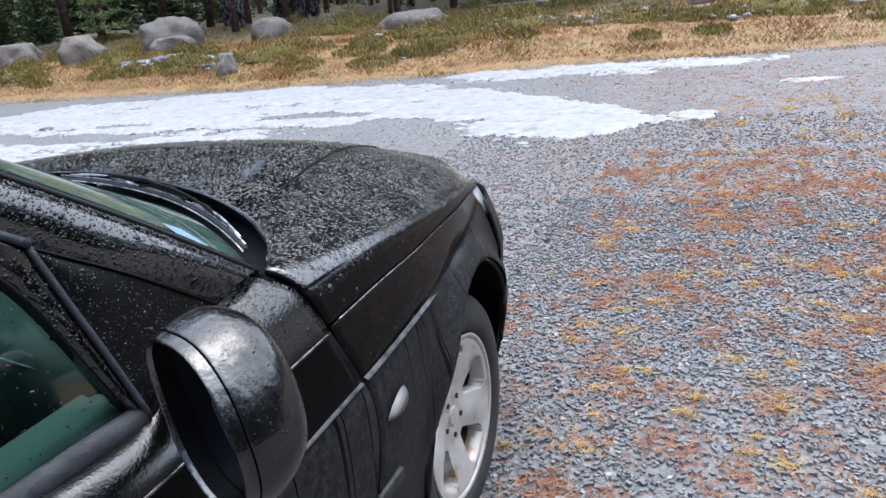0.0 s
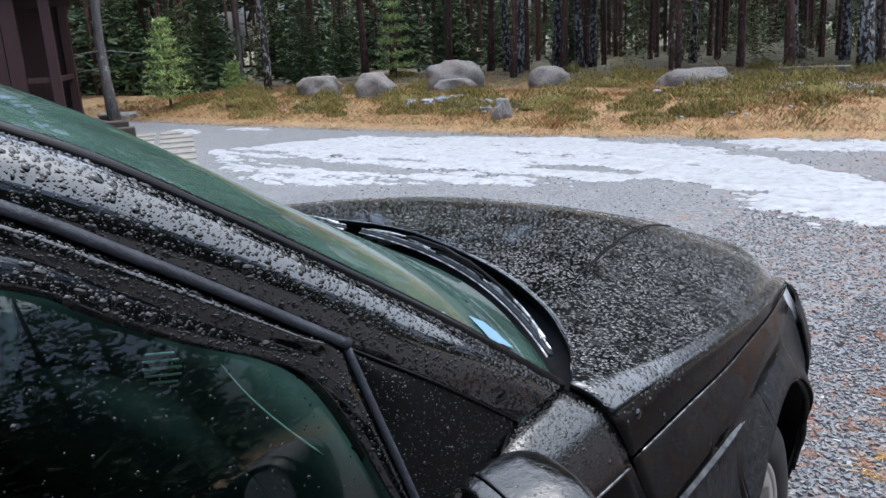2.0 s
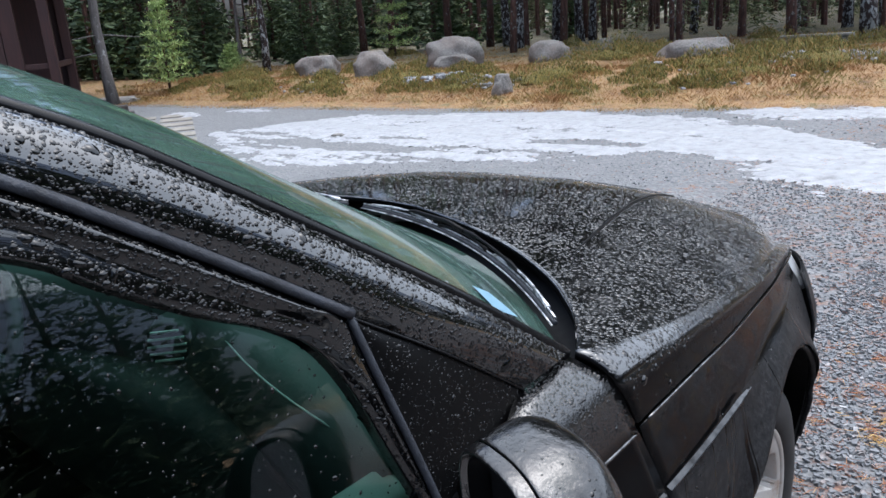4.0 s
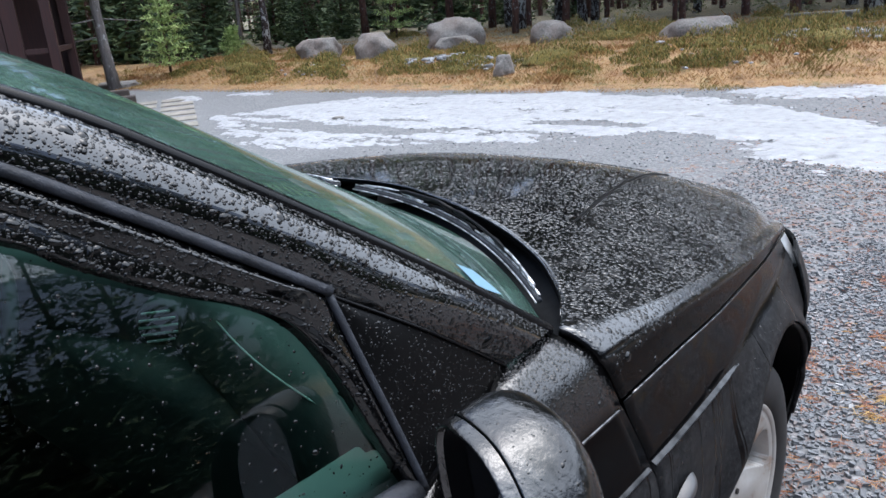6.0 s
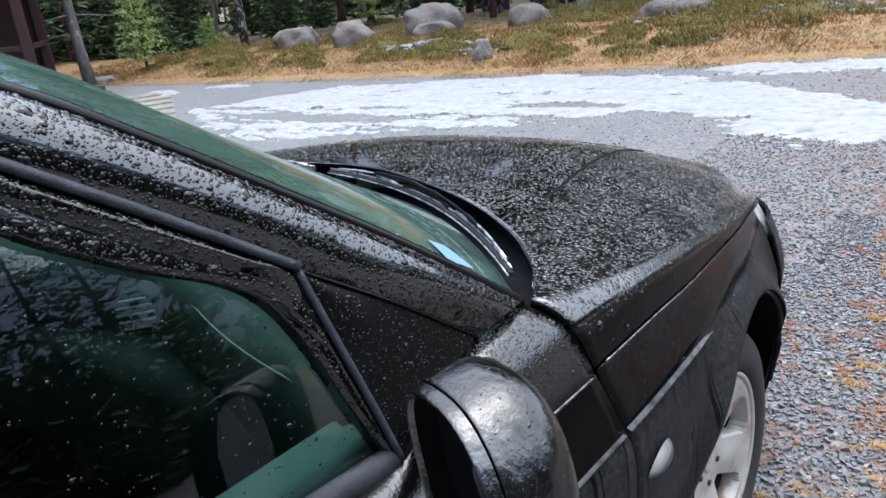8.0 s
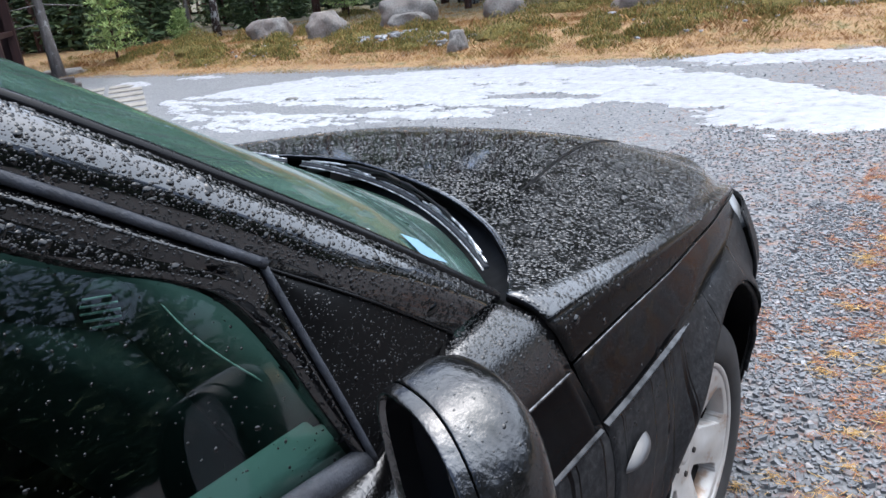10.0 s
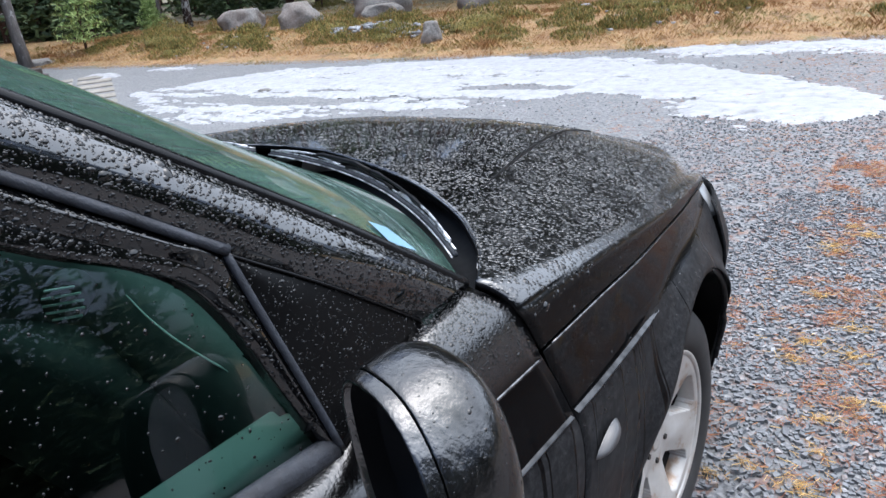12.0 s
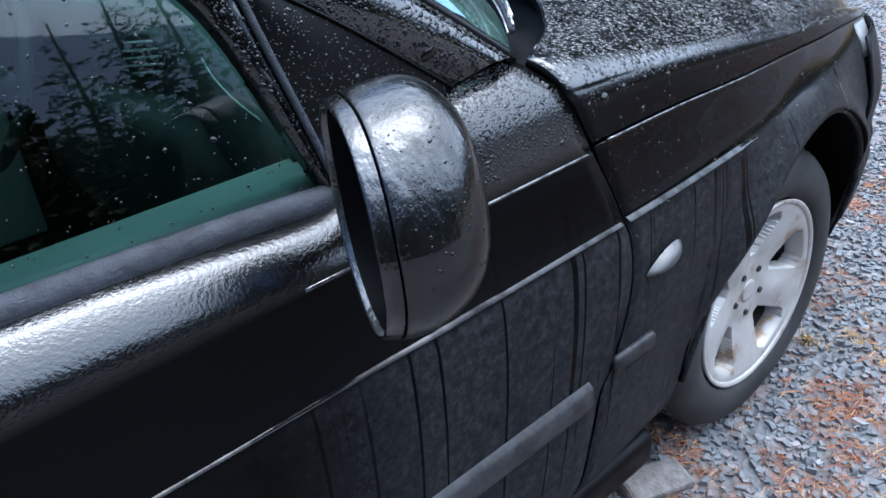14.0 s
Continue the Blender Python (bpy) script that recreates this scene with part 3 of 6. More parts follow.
def snow_sheet(x0, x1, y0, y1, step):
    nx, nyy = int((x1 - x0) / step), int((y1 - y0) / step)
    h = np.array([[snow_depth(x0 + i * step, y0 + j * step) for j in range(nyy + 1)] for i in range(nx + 1)])
    index, vs, fs = {}, [], []
    def vert(i, j):
        if (i, j) not in index:
            index[i, j] = len(vs)
            d = max(h[i, j], 0.0)
            vs.append((x0 + i * step, y0 + j * step, 0.002 + min(d * 0.10, 0.02) + (0.006 if h[i, j] > 0 else -0.004)))
        return index[i, j]
    for i in range(nx):
        for j in range(nyy):
            if h[i:i + 2, j:j + 2].max() > 0 and h[i:i + 2, j:j + 2].mean() > -0.05:
                fs.append((vert(i, j), vert(i + 1, j), vert(i + 1, j + 1), vert(i, j + 1)))
    return vs, fs


vs, fs = snow_sheet(-9.4, 2.3, 3.4, 9.4, 0.032)
raw("snow_patch", vs, fs, SNOW, label="thin ragged patch of old snow on the gravel", category="snow", kind="stuff")
vs, fs = snow_sheet(-13.2, -10.4, 6.3, 7.8, 0.05)
raw("snow_patch", vs, fs, SNOW, label="thin strips of old snow along the grass edge", category="snow", kind="stuff")

# ---------------- grass bank ----------------
blade = (np.array([(-0.024, 0, 0), (0.024, 0, 0), (0.016, 0.26, 0.5), (0.0, 0.62, 0.76)]), np.array([[0, 1, 2, 3]]))
rng = random.Random(21)
places = []
while len(places) < 110000:
    x = rng.uniform(-19, 8)
    d = abs(rng.gauss(0, 4.5)) if rng.random() < 0.75 else rng.uniform(0, 14)
    y = edge_y(x) + d - 0.35
    lump = noise.noise((x * 0.9, y * 0.9, 4.4)) + 0.6 * noise.noise((x * 2.6, y * 2.6, 8.8))
    if lump < rng.uniform(-0.6, 0.2) - (0.45 if d < 2.2 else 0.0):
        continue
    tall = 0.07 + 0.10 * max(lump, 0) + (0.10 if rng.random() < 0.006 else 0)
    if d < 0.8:
        tall *= 0.5
    places.append((x, y, rise(x, y) - 0.01, tall * rng.uniform(0.6, 1.3), rng.uniform(0, 6.28), rng.uniform(-0.5, 0.5)))
scatter("dry_grass", [blade], places, GRASS, "yellow-brown dry autumn grass on the bank", "grass")

leaf = (np.array([(-0.10, 0, 0), (0.10, 0, 0), (0.13, 0.22, 0.6), (-0.04, 0.36, 1.0)]), np.array([[0, 1, 2, 3]]))
places = []
heaths = [(-10.0, 10.4, 0.9, 0.22), (-8.2, 9.8, 0.7, 0.2), (-6.6, 10.6, 1.2, 0.25), (-7.4, 14.2, 1.3, 0.5), (-4.2, 12.0, 1.0, 0.25),
          (-11.8, 9.6, 0.8, 0.2), (-14.6, 9.6, 1.0, 0.4), (-13.2, 8.9, 0.7, 0.3), (-2.6, 12.5, 1.2, 0.25), (-0.6, 12.6, 1.3, 0.25), (1.6, 12.6, 1.4, 0.3), (-9.4, 9.4, 0.4, 0.22), (-5.6, 9.6, 0.5, 0.2), (-3.2, 11.0, 0.8, 0.2)]
for k in range(58):
    x = rng.uniform(-17, 6)
    heaths.append((x, edge_y(x) + rng.uniform(0.8, 4.2), rng.uniform(0.18, 0.5), rng.uniform(0.08, 0.26)))
for k in range(34):
    x = rng.uniform(-19, 8)
    y = edge_y(x) + rng.uniform(3.0, 12.0)
    if not (-10.5 < x < -4.3 and y < 14.5):
        heaths.append((x, y, rng.uniform(0.3, 0.9), rng.uniform(0.15, 0.4)))
for x0, y0, r, h in heaths:
    for _ in range(int(2600 * r)):
        a, q = rng.uniform(0, 6.28), math.sqrt(rng.random())
        x, y = x0 + r * q * math.cos(a), y0 + 0.7 * r * q * math.sin(a)
        top = (0.10 + 0.30 * r + 0.8 * h) * (1 - q * q) * (0.85 + 0.8 * noise.noise((x * 3, y * 3, 0)))
        places.append((x, y, rise(x, y) + rng.random() ** 0.5 * max(top, 0.03) * 0.62, rng.uniform(0.025, 0.065), rng.uniform(0, 6.28), rng.uniform(-0.6, 0.6)))
scatter("heath_shrubs", [leaf], places, HEATH, "low green and brown heath shrubs in clumps", "shrubs")

def mound_shape(seed):
    r = random.Random(seed)
    v, q = [], []
    for j in range(5):
        b = math.pi / 2 * j / 4.6
        for k in range(12):
            a = 2 * math.pi * k / 12
            m = 1 + r.uniform(-0.16, 0.16)
            v.append((math.cos(b) * math.cos(a) * m, 0.75 * math.cos(b) * math.sin(a) * m, 0.32 * math.sin(b) * m))
    for j in range(4):
        for k in range(12):
            q.append((12 * j + k, 12 * j + (k + 1) % 12, 12 * j + 12 + (k + 1) % 12, 12 * j + 12 + k))
    return np.array(v), np.array(q)


places = [(x0, y0, rise(x0, y0) - 0.03, r * 0.50, rng.uniform(0, 6.28), 0) for x0, y0, r, h in heaths]
scatter("heath_mounds", [mound_shape(k) for k in range(8)], places, MOUND, "rounded mossy hummocks under the heath", "shrubs", smooth=True)

# crumbs of snow in the grass
crumb = stone_shapes(6, 3, 0.32)
places = []
for x0, y0, r, n in ((-8.7, 10.5, 0.75, 60), (-7.7, 10.2, 0.8, 26), (-9.3, 10.0, 0.4, 16), (-2.8, 13.2, 1.2, 55), (-1.0, 13.4, 1.6, 60), (0.9, 12.6, 1.2, 40), (-4.6, 12.4, 1.5, 16), (2.6, 13.6, 1.2, 60), (-3.0, 10.6, 1.5, 8), (-12.0, 9.2, 1.2, 8)):
    for _ in range(2 * n):
        a, q = rng.uniform(0, 6.28), math.sqrt(rng.random()) * r
        x, y = x0 + q * math.cos(a), y0 + 0.8 * q * math.sin(a)
        places.append((x, y, rise(x, y) + 0.055, rng.uniform(0.018, 0.05) if rng.random() < 0.75 else rng.uniform(0.05, 0.12), rng.uniform(0, 6.28), 0))
scatter("snow_crumbs", crumb, places, SNOW, "small leftover lumps of snow caught in the grass", "snow", smooth=True)


# ---------------- boulders ----------------
def boulder(x, y, wide, deep, high, seed, turn, label, flat=0.0, sunk=0.03):
    bm = bmesh.new()
    bmesh.ops.create_icosphere(bm, subdivisions=4, radius=1.0)
    off = Vector((seed * 3.7, seed * 1.3, seed * 2.1))
    for v in bm.verts:
        d = v.co.normalized()
        s = 1 + 0.34 * noise.noise(d * 1.3 + off) - 0.10 * abs(noise.noise(d * 3.1 + off)) + 0.16 * abs(noise.noise(d * 2.2 + off)) + 0.05 * noise.noise(d * 5 + off) + 0.02 * noise.noise(d * 13 + off)
        c = d * s
        c.z = min(c.z, 0.92 - flat)
        c.z = (c.z + 0.45) / 1.4
        v.co = Vector((c.x * wide / 2, c.y * deep / 2, c.z * high))
    bmesh.ops.transform(bm, matrix=pose(x, y, rise(x, y) - sunk, 0, 0, turn), verts=bm.verts)
    return part("boulder", bm, ROCK, label=label, category="boulder", group="boulders along the bank")


boulder(-13.75, 11.35, 1.0, 0.85, 0.62, 1, 20, "squarish grey granite boulder in the dry grass", 0.2)
boulder(-11.7, 11.15, 0.92, 0.82, 0.62, 2, 60, "rounded smooth grey granite boulder on the bank")
boulder(-11.4, 13.6, 1.45, 1.1, 0.80, 3, 10, "large cracked grey boulder before the pines")
boulder(-10.75, 12.9, 0.85, 0.6, 0.44, 4, 40, "low flat boulder leaning against a larger one", 0.3)
boulder(-9.0, 14.4, 0.95, 0.75, 0.62, 5, 30, "pointed brownish boulder behind heath clumps", 0.0, 0.12)
boulder(-9.1, 17.0, 0.48, 0.4, 0.4, 6, 0, "small reddish boulder at the forest edge")
boulder(-5.65, 14.6, 1.5, 0.85, 0.56, 7, 15, "long pale grey boulder with a steep end", 0.0, 0.17)
boulder(-6.85, 9.45, 0.34, 0.25, 0.38, 8, 50, "small dark tilted stone at the grass edge")
boulder(-17.4, 8.0, 1.15, 0.7, 0.22, 9, 30, "flat pale stone by the yard's edge", 0.3)
boulder(0.6, 15.6, 1.2, 0.8, 0.5, 10, 30, "grey boulder among shrubs at the forest edge")
boulder(-6.75, 5.55, 0.24, 0.13, 0.07, 11, 10, "small stone standing out of the snow")

bm = box(bmesh.new(), -0.075, -0.045, 0.0, 0.075, 0.045, 0.04, None, 0.010)
for v in bm.verts:
    v.co += Vector((noise.noise(v.co * 9), noise.noise(v.co * 9 + Vector((3, 0, 0))), 0.4 * noise.noise(v.co * 8))) * 0.02
bmesh.ops.transform(bm, matrix=pose(0.80, -0.36, -0.005, 0, 4, 70), verts=bm.verts)
part("broken_slab", bm, ROCK, label="broken pale grey slab lying beside the wheel", category="stone", smooth=False)

# weathered plank on the bank
bm = box(bmesh.new(), -0.75, -0.12, 0.16, 0.75, 0.12, 0.22, None, 0.01)
for x in (-0.55, 0.55):
    box(bm, x - 0.08, -0.1, -0.08, x + 0.08, 0.1, 0.16, None, 0.015)
bmesh.ops.transform(bm, matrix=pose(-4.15, 17.6, rise(-4.15, 17.6), 0, 0, 10), verts=bm.verts)
part("plank_bench", bm, OLD_WOOD, label="low weathered plank bench in the dry grass", category="bench")


# ---------------- trees ----------------
def trunk_mesh(bm, height, radius, rng, sides=9, lean=0.01):
    a, pts, rad = rng.uniform(0, 6.28), [], []
    for k in range(10):
        h = height * k / 9
        w = 0.05 * math.sin(k * 1.3 + a)
        pts.append((math.cos(a) * lean * h + w, math.sin(a) * lean * h + w * 0.6, h - 0.15 * (k == 0)))
        rad.append(radius * (1.25 if k == 0 else 1.0 - 0.8 * k / 9))
    tube(bm, pts, rad, sides)
    return pts


def clump(vs, fs, c, size, rng, count=7, flat=0.6, wide=0.75):
    """A tuft of crossing leaf faces."""
    for _ in range(count):
        d = Vector((rng.uniform(-1, 1), rng.uniform(-1, 1), rng.uniform(-flat, flat))).normalized()
        e = d.cross(Vector((rng.uniform(-1, 1), rng.uniform(-1, 1), rng.uniform(-1, 1)))).normalized() * size * wide * rng.uniform(0.14, 0.26)
        p, q = Vector(c) + d * size * 0.1, Vector(c) + d * size * rng.uniform(0.7, 1.15)
        k = len(vs)
        vs += [p - e * 0.6, p + e * 0.6, q + e, q - e]
        fs.append((k, k + 1, k + 2, k + 3))


def pine(x, y, height, radius, seed, bark, label, bare=0.55):
    rng = random.Random(seed)
    t = thing("pine_tree", label, "tree", "pines of the forest")
    bm = bmesh.new()
    trunk_mesh(bm, height, radius, rng)
    for _ in range(9):
        a, h = rng.uniform(0, 6.28), height * rng.uniform(0.12, bare)
        l = rng.uniform(0.3, 1.0)
        tube(bm, [(0, 0, h), (math.cos(a) * l, math.sin(a) * l, h - 0.12 * l)], [0.02, 0.008], 4)
    vs, fs = [], []
    for k in range(34):
        f = rng.random()
        h = height * (bare + (1.02 - bare) * f)
        a = rng.uniform(0, 6.28)
        l = (0.35 + 2.3 * math.sin(min(max((1 - f) * 2.2, 0.15), 1.57))) * rng.uniform(0.5, 1.0)
        end = Vector((math.cos(a) * l, math.sin(a) * l, h + 0.25 * l))
        tube(bm, [(0, 0, h - 0.1), tuple(end * 0.5 + Vector((0, 0, h * 0.5))), tuple(end)], [0.05, 0.03, 0.012], 4)
        for s in (0.45, 0.7, 0.95):
            clump(vs, fs, (end.x * s + rng.uniform(-0.3, 0.3), end.y * s + rng.uniform(-0.3, 0.3), h + 0.25 * l * s + rng.uniform(-0.2, 0.3)), rng.uniform(0.55, 0.95), rng, 6)
    part("trunk", bm, bark, t)
    raw("crown", vs, fs, PINE_LEAF, t, smooth=False)
    t.matrix_basis = pose(x, y, rise(x, y))
    return t


def spruce(x, y, height, seed, leaf, bark, label, width=0.26, rows=24, group="spruces of the forest"):
    rng = random.Random(seed)
    t = thing("spruce_tree", label, "tree", group)
    bm = bmesh.new()
    trunk_mesh(bm, height * 0.97, 0.012 * height + 0.02, rng, 7)
    part("trunk", bm, bark, t)
    vs, fs = [], []
    for k in range(rows):
        f = (k + 0.5) / rows
        h = height * (0.05 + 0.95 * f)
        reach = height * width * (1 - f) ** 0.85 + 0.05
        for j in range(max(5, int(11 * (1 - f) + 4))):
            a = rng.uniform(0, 6.28)
            l = reach * rng.uniform(0.65, 1.1)
            for s in (0.35, 0.65, 0.95):
                c = (math.cos(a) * l * s, math.sin(a) * l * s, h - 0.28 * l * s + rng.uniform(-0.02, 0.02) * height)
                clump(vs, fs, c, min(max(l * 0.3, 0.06), 0.42), rng, 3, 0.35)
    raw("crown", vs, fs, leaf, t, smooth=False)
    t.matrix_basis = pose(x, y, rise(x, y))
    return t


def young_pine(x, y, height, seed, whorls, reach, label):
    rng = random.Random(seed)
    t = thing("young_pine", label, "tree", "young pines")
    bm = bmesh.new()
    tube(bm, [(0, 0, -0.1), (0.01, 0, height * 0.5), (0, 0, height)], [0.035, 0.022, 0.008], 7)
    vs, fs = [], []
    for k in range(whorls):
        f = k / whorls
        h = height * (0.12 + 0.86 * f)
        for j in range(7):
            a = 6.28 * (j + rng.uniform(-0.25, 0.25)) / 7
            l = reach * (1 - f) ** 0.8 * rng.uniform(0.75, 1.1) + 0.06
            end = (math.cos(a) * l, math.sin(a) * l, h + 0.22 * l)
            tube(bm, [(0, 0, h), end], [0.012, 0.005], 4)
            for s in np.linspace(0.25, 1.0, 5):
                clump(vs, fs, (end[0] * s, end[1] * s, h + 0.22 * l * s), 0.11 + 0.04 * rng.random(), rng, 10, 1.0, 0.34)
    part("trunk", bm, BARK, t)
    raw("crown", vs, fs, YOUNG_LEAF, t, smooth=False)
    t.matrix_basis = pose(x, y, rise(x, y))
    return t


# trees that can be told apart along the forest edge
young_pine(-16.9, 9.1, 2.35, 31, 8, 0.60, "bushy bright green young pine at the forest edge")
young_pine(-17.5, 17.9, 2.8, 32, 6, 0.75, "slim young pine with open tiers of branches")
young_pine(-18.6, 12.2, 0.9, 33, 5, 0.3, "knee-high green young pine under the trees")
young_pine(-15.4, 4.6, 1.6, 34, 7, 0.5, "young green pine seen beyond the shelter posts")
pine(-17.0, 7.6, 8.5, 0.13, 41, BARK_PALE, "leaning pale grey bare trunk at the forest edge")
pine(-20.2, 13.7, 8.5, 0.06, 42, BARK_PALE, "thin pale birch-like trunk among spruces")
pine(-18.1, 13.0, 8.5, 0.11, 43, BARK_LICHEN, "pine trunk with lichen spots near the bank")
near_pines = [(-20.9, 17.3, 0.15), (-20.2, 19.0, 0.13), (-19.3, 19.6, 0.12), (-17.6, 20.9, 0.14), (-16.6, 22.0, 0.13), (-21.6, 15.6, 0.10)]
for k, (x, y, r) in enumerate(near_pines):
    pine(x, y, 12.0 + 1.0 * (k % 3), r, 50 + k, BARK, "reddish-brown pine trunk in the forest edge")
spotted = [(-14.4, 20.7, 0.15), (-15.6, 21.6, 0.15), (-14.95, 23.8, 0.17), (-14.0, 23.8, 0.16), (-13.7, 24.3, 0.13), (-3.5, 19.3, 0.18), (-7.5, 26.8, 0.16), (-11.6, 27.0, 0.15), (-10.6, 26.0, 0.13), (-5.2, 24.0, 0.14), (-4.0, 22.8, 0.12)]
for k, (x, y, r) in enumerate(spotted):
    pine(x, y, (8.5 if x > -6 else 11.5) + 0.8 * (k % 3), r, 70 + k, BARK_LICHEN, "dark pine trunk spotted with white lichen")

# the deeper forest, made of a few shapes each repeated
kinds = [pine(-24 + 3 * k, 34 + 2 * k, 8.0 + 0.5 * (k % 4), 0.062 + 0.014 * (k % 3), 90 + k, BARK, "tall dark pine in the forest") for k in range(4)]
firs = [spruce(-27 + 2.2 * k, 22 + 4 * k, 6.0 + 0.9 * k, 110 + k, SPRUCE_LEAF, BARK, "dark green spruce in the forest") for k in range(3)]
rng = random.Random(77)
taken = [(-16.4, 7.1)] + [(x, y) for x, y, r in near_pines + spotted]
count = 0
while count < 280:
    a = rng.uniform(0, 6.28)
    r = rng.uniform(15, 62)
    x, y = r * math.cos(a) - 2, r * math.sin(a) + 2
    d = max(y - edge_y(x) - 9.0, -x - 19.0, x - 14.0, -y - 14.0)
    ahead = y - edge_y(x) > 9 or x < -19
    bearing = math.degrees(math.atan2(x, y))
    if 6 < bearing < 66 and r < 45:
        continue
    if 66 <= bearing < 100 and rng.random() < 0.4:
        continue
    if d < 0 or (not ahead and not 66 < bearing < 125 and rng.random() < 0.35) or (ahead and math.hypot(x, y) > 58 and rng.random() < 0.3):
        continue
    if -25 < x < -17 and 3.5 < y < 10.5:
        continue
    if any((x - p) ** 2 + (y - q) ** 2 < 1.4 for p, q in taken):
        continue
    taken.append((x, y))
    left = x < -17 and y < 26
    fir = rng.random() < (0.5 if left or x > 6 or y < 0 else 0.16)
    if ahead and not left and math.hypot(x + 8, y - 10) < 22:
        fir = False
    src = rng.choice(firs if fir else kinds)
    big = 1.12 if -58 < bearing < -14 else 1.0
    tall = 0.8 if -88 < bearing < -46 else ((1.15 if fir else 1.45) if ahead else 1.0)
    copy_thing(src, pose(x, y, rise(x, y), 0, 0, rng.uniform(0, 360)) @ Matrix.Diagonal((big, big, big * tall, 1)) @ Matrix.Scale(rng.uniform(0.8, 1.15), 4))
    count += 1

for x, y in ((-26, 8), (-27.2, 11), (-25.6, 13), (-28.5, 6), (-30, 9.2), (-24.6, 15.6), (-31, 12.6), (-29, 14.6)):
    copy_thing(rng.choice(firs), pose(x, y, rise(x, y), 0, 0, rng.uniform(0, 360)) @ Matrix.Scale(0.75, 4))

# half-grown spruces between the trunks
# brighter green than SPRUCE_LEAF; the lit look is in the colour
SAPLING_LEAF = island_mat("sunlit_spruce_shoots", (0.0, (0.030, 0.055, 0.022)), (0.6, (0.075, 0.115, 0.042)), (1.0, (0.14, 0.18, 0.07)))
young = [spruce(-19.6, 11.0, 3.4, 141, SAPLING_LEAF, BARK, "half-grown green spruce between the trunks", 0.24, 26, "half-grown spruces"),
         spruce(-21.4, 13.2, 4.6, 142, SAPLING_LEAF, BARK, "half-grown green spruce between the trunks", 0.22, 30, "half-grown spruces")]
for x, y, k in ((-22.6, 11.2, 0), (-23.5, 14.8, 1), (-20.6, 16.6, 0), (-24.6, 18.4, 1), (-22.2, 19.8, 0), (-19.0, 22.6, 1), (-25.8, 12.2, 1), (-18.6, 25.6, 0), (-16.2, 26.8, 1), (-26.6, 16.8, 0)):
    copy_thing(young[k], pose(x, y, rise(x, y), 0, 0, rng.uniform(0, 360)) @ Matrix.Scale(rng.uniform(0.8, 1.25), 4))

# close stand of spruce on the car's right
for k in range(20):
    x, y = 13.0 + 5.0 * rng.random(), -13.0 + 17.5 * (k + rng.random()) / 20
    copy_thing(rng.choice(firs + kinds[:1]), pose(x, y, 0, 0, 0, rng.uniform(0, 360)) @ Matrix.Scale(rng.uniform(0.85, 1.15), 4))

# the far woods close the view between the trunks
rng = random.Random(303)
shapes = []
for k in range(4):
    vs, fs = [], []
    for j in range(70):
        f = rng.random() ** 0.8
        a, l = rng.uniform(0, 6.28), 0.20 * (1 - f) + 0.02
        clump(vs, fs, (math.cos(a) * l, math.sin(a) * l, f), 0.14, rng, 2, 0.5)
    shapes.append((np.array([tuple(v) for v in vs]), np.array(fs)))
places = []
while len(places) < 380:
    a, r = rng.uniform(0, 6.28), rng.uniform(44, 95)
    if 24 < math.degrees(a) < 86 and r < 75:
        continue
    places.append((r * math.cos(a), r * math.sin(a) + 2, -0.3, rng.uniform(7, 11), rng.uniform(0, 6.28), 0))
fine = []
for k in range(4):
    vs, fs = [], []
    for j in range(150):
        f = rng.random() ** 0.9
        a, l = rng.uniform(0, 6.28), (0.26 * (1 - f) + 0.02) * math.sqrt(rng.random())
        clump(vs, fs, (math.cos(a) * l, math.sin(a) * l, f * 0.95 + 0.03), 0.065, rng, 2, 0.5, 0.45)
    fine.append((np.array([tuple(v) for v in vs]), np.array(fs)))
under = []
while len(under) < 230:
    x, y = rng.uniform(-34, 14), rng.uniform(4, 44)
    d = max(y - edge_y(x) - 11.5, -x - 20.0)
    if d < 0 or rng.random() > 0.2 + d * 0.05:
        continue
    under.append((x, y, -0.1, rng.uniform(1.2, 3.6), rng.uniform(0, 6.28), 0))
scatter("undergrowth", fine, under, UNDER_LEAF, "young spruce undergrowth between the trunks", "undergrowth")
stems = []
for k in range(5):
    v = [(r * math.cos(q) + lean, r * math.sin(q), h) for h, r, lean in ((0, 0.014, 0), (1, 0.008, 0.012 * (k - 2))) for q in [2 * math.pi * j / 6 for j in range(6)]]
    stems.append((np.array(v), np.array([(j, (j + 1) % 6, 6 + (j + 1) % 6, 6 + j) for j in range(6)])))
trunks = []
while len(trunks) < 420:
    x, y = rng.uniform(-46, 16), rng.uniform(6, 56)
    if max(y - edge_y(x) - 13.0, -x - 22.0) < 0:
        continue
    trunks.append((x, y, -0.2, rng.uniform(6.5, 9.0), rng.uniform(0, 6.28), 0))
scatter("far_trunks", stems, trunks, BARK, "crowded dark trunks deeper in the pine forest", "forest")
scatter("far_woods", shapes, places, SPRUCE_LEAF, "dense dark conifer woods far behind", "forest")

# ---------------- red shelter and steps ----------------
shelter = thing("timber_shelter", "dark red painted timber shelter with square posts", "shelter")
to_yard = pose(-14.3, 5.25, 0, 0, 0, 60)


def shelter_part(name, x0, y0, z0, x1, y1, z1, material=RED_WOOD, label=""):
    return part(name, box(bmesh.new(), x0, y0, z0, x1, y1, z1, to_yard, 0.008), material, shelter, label, smooth=False)


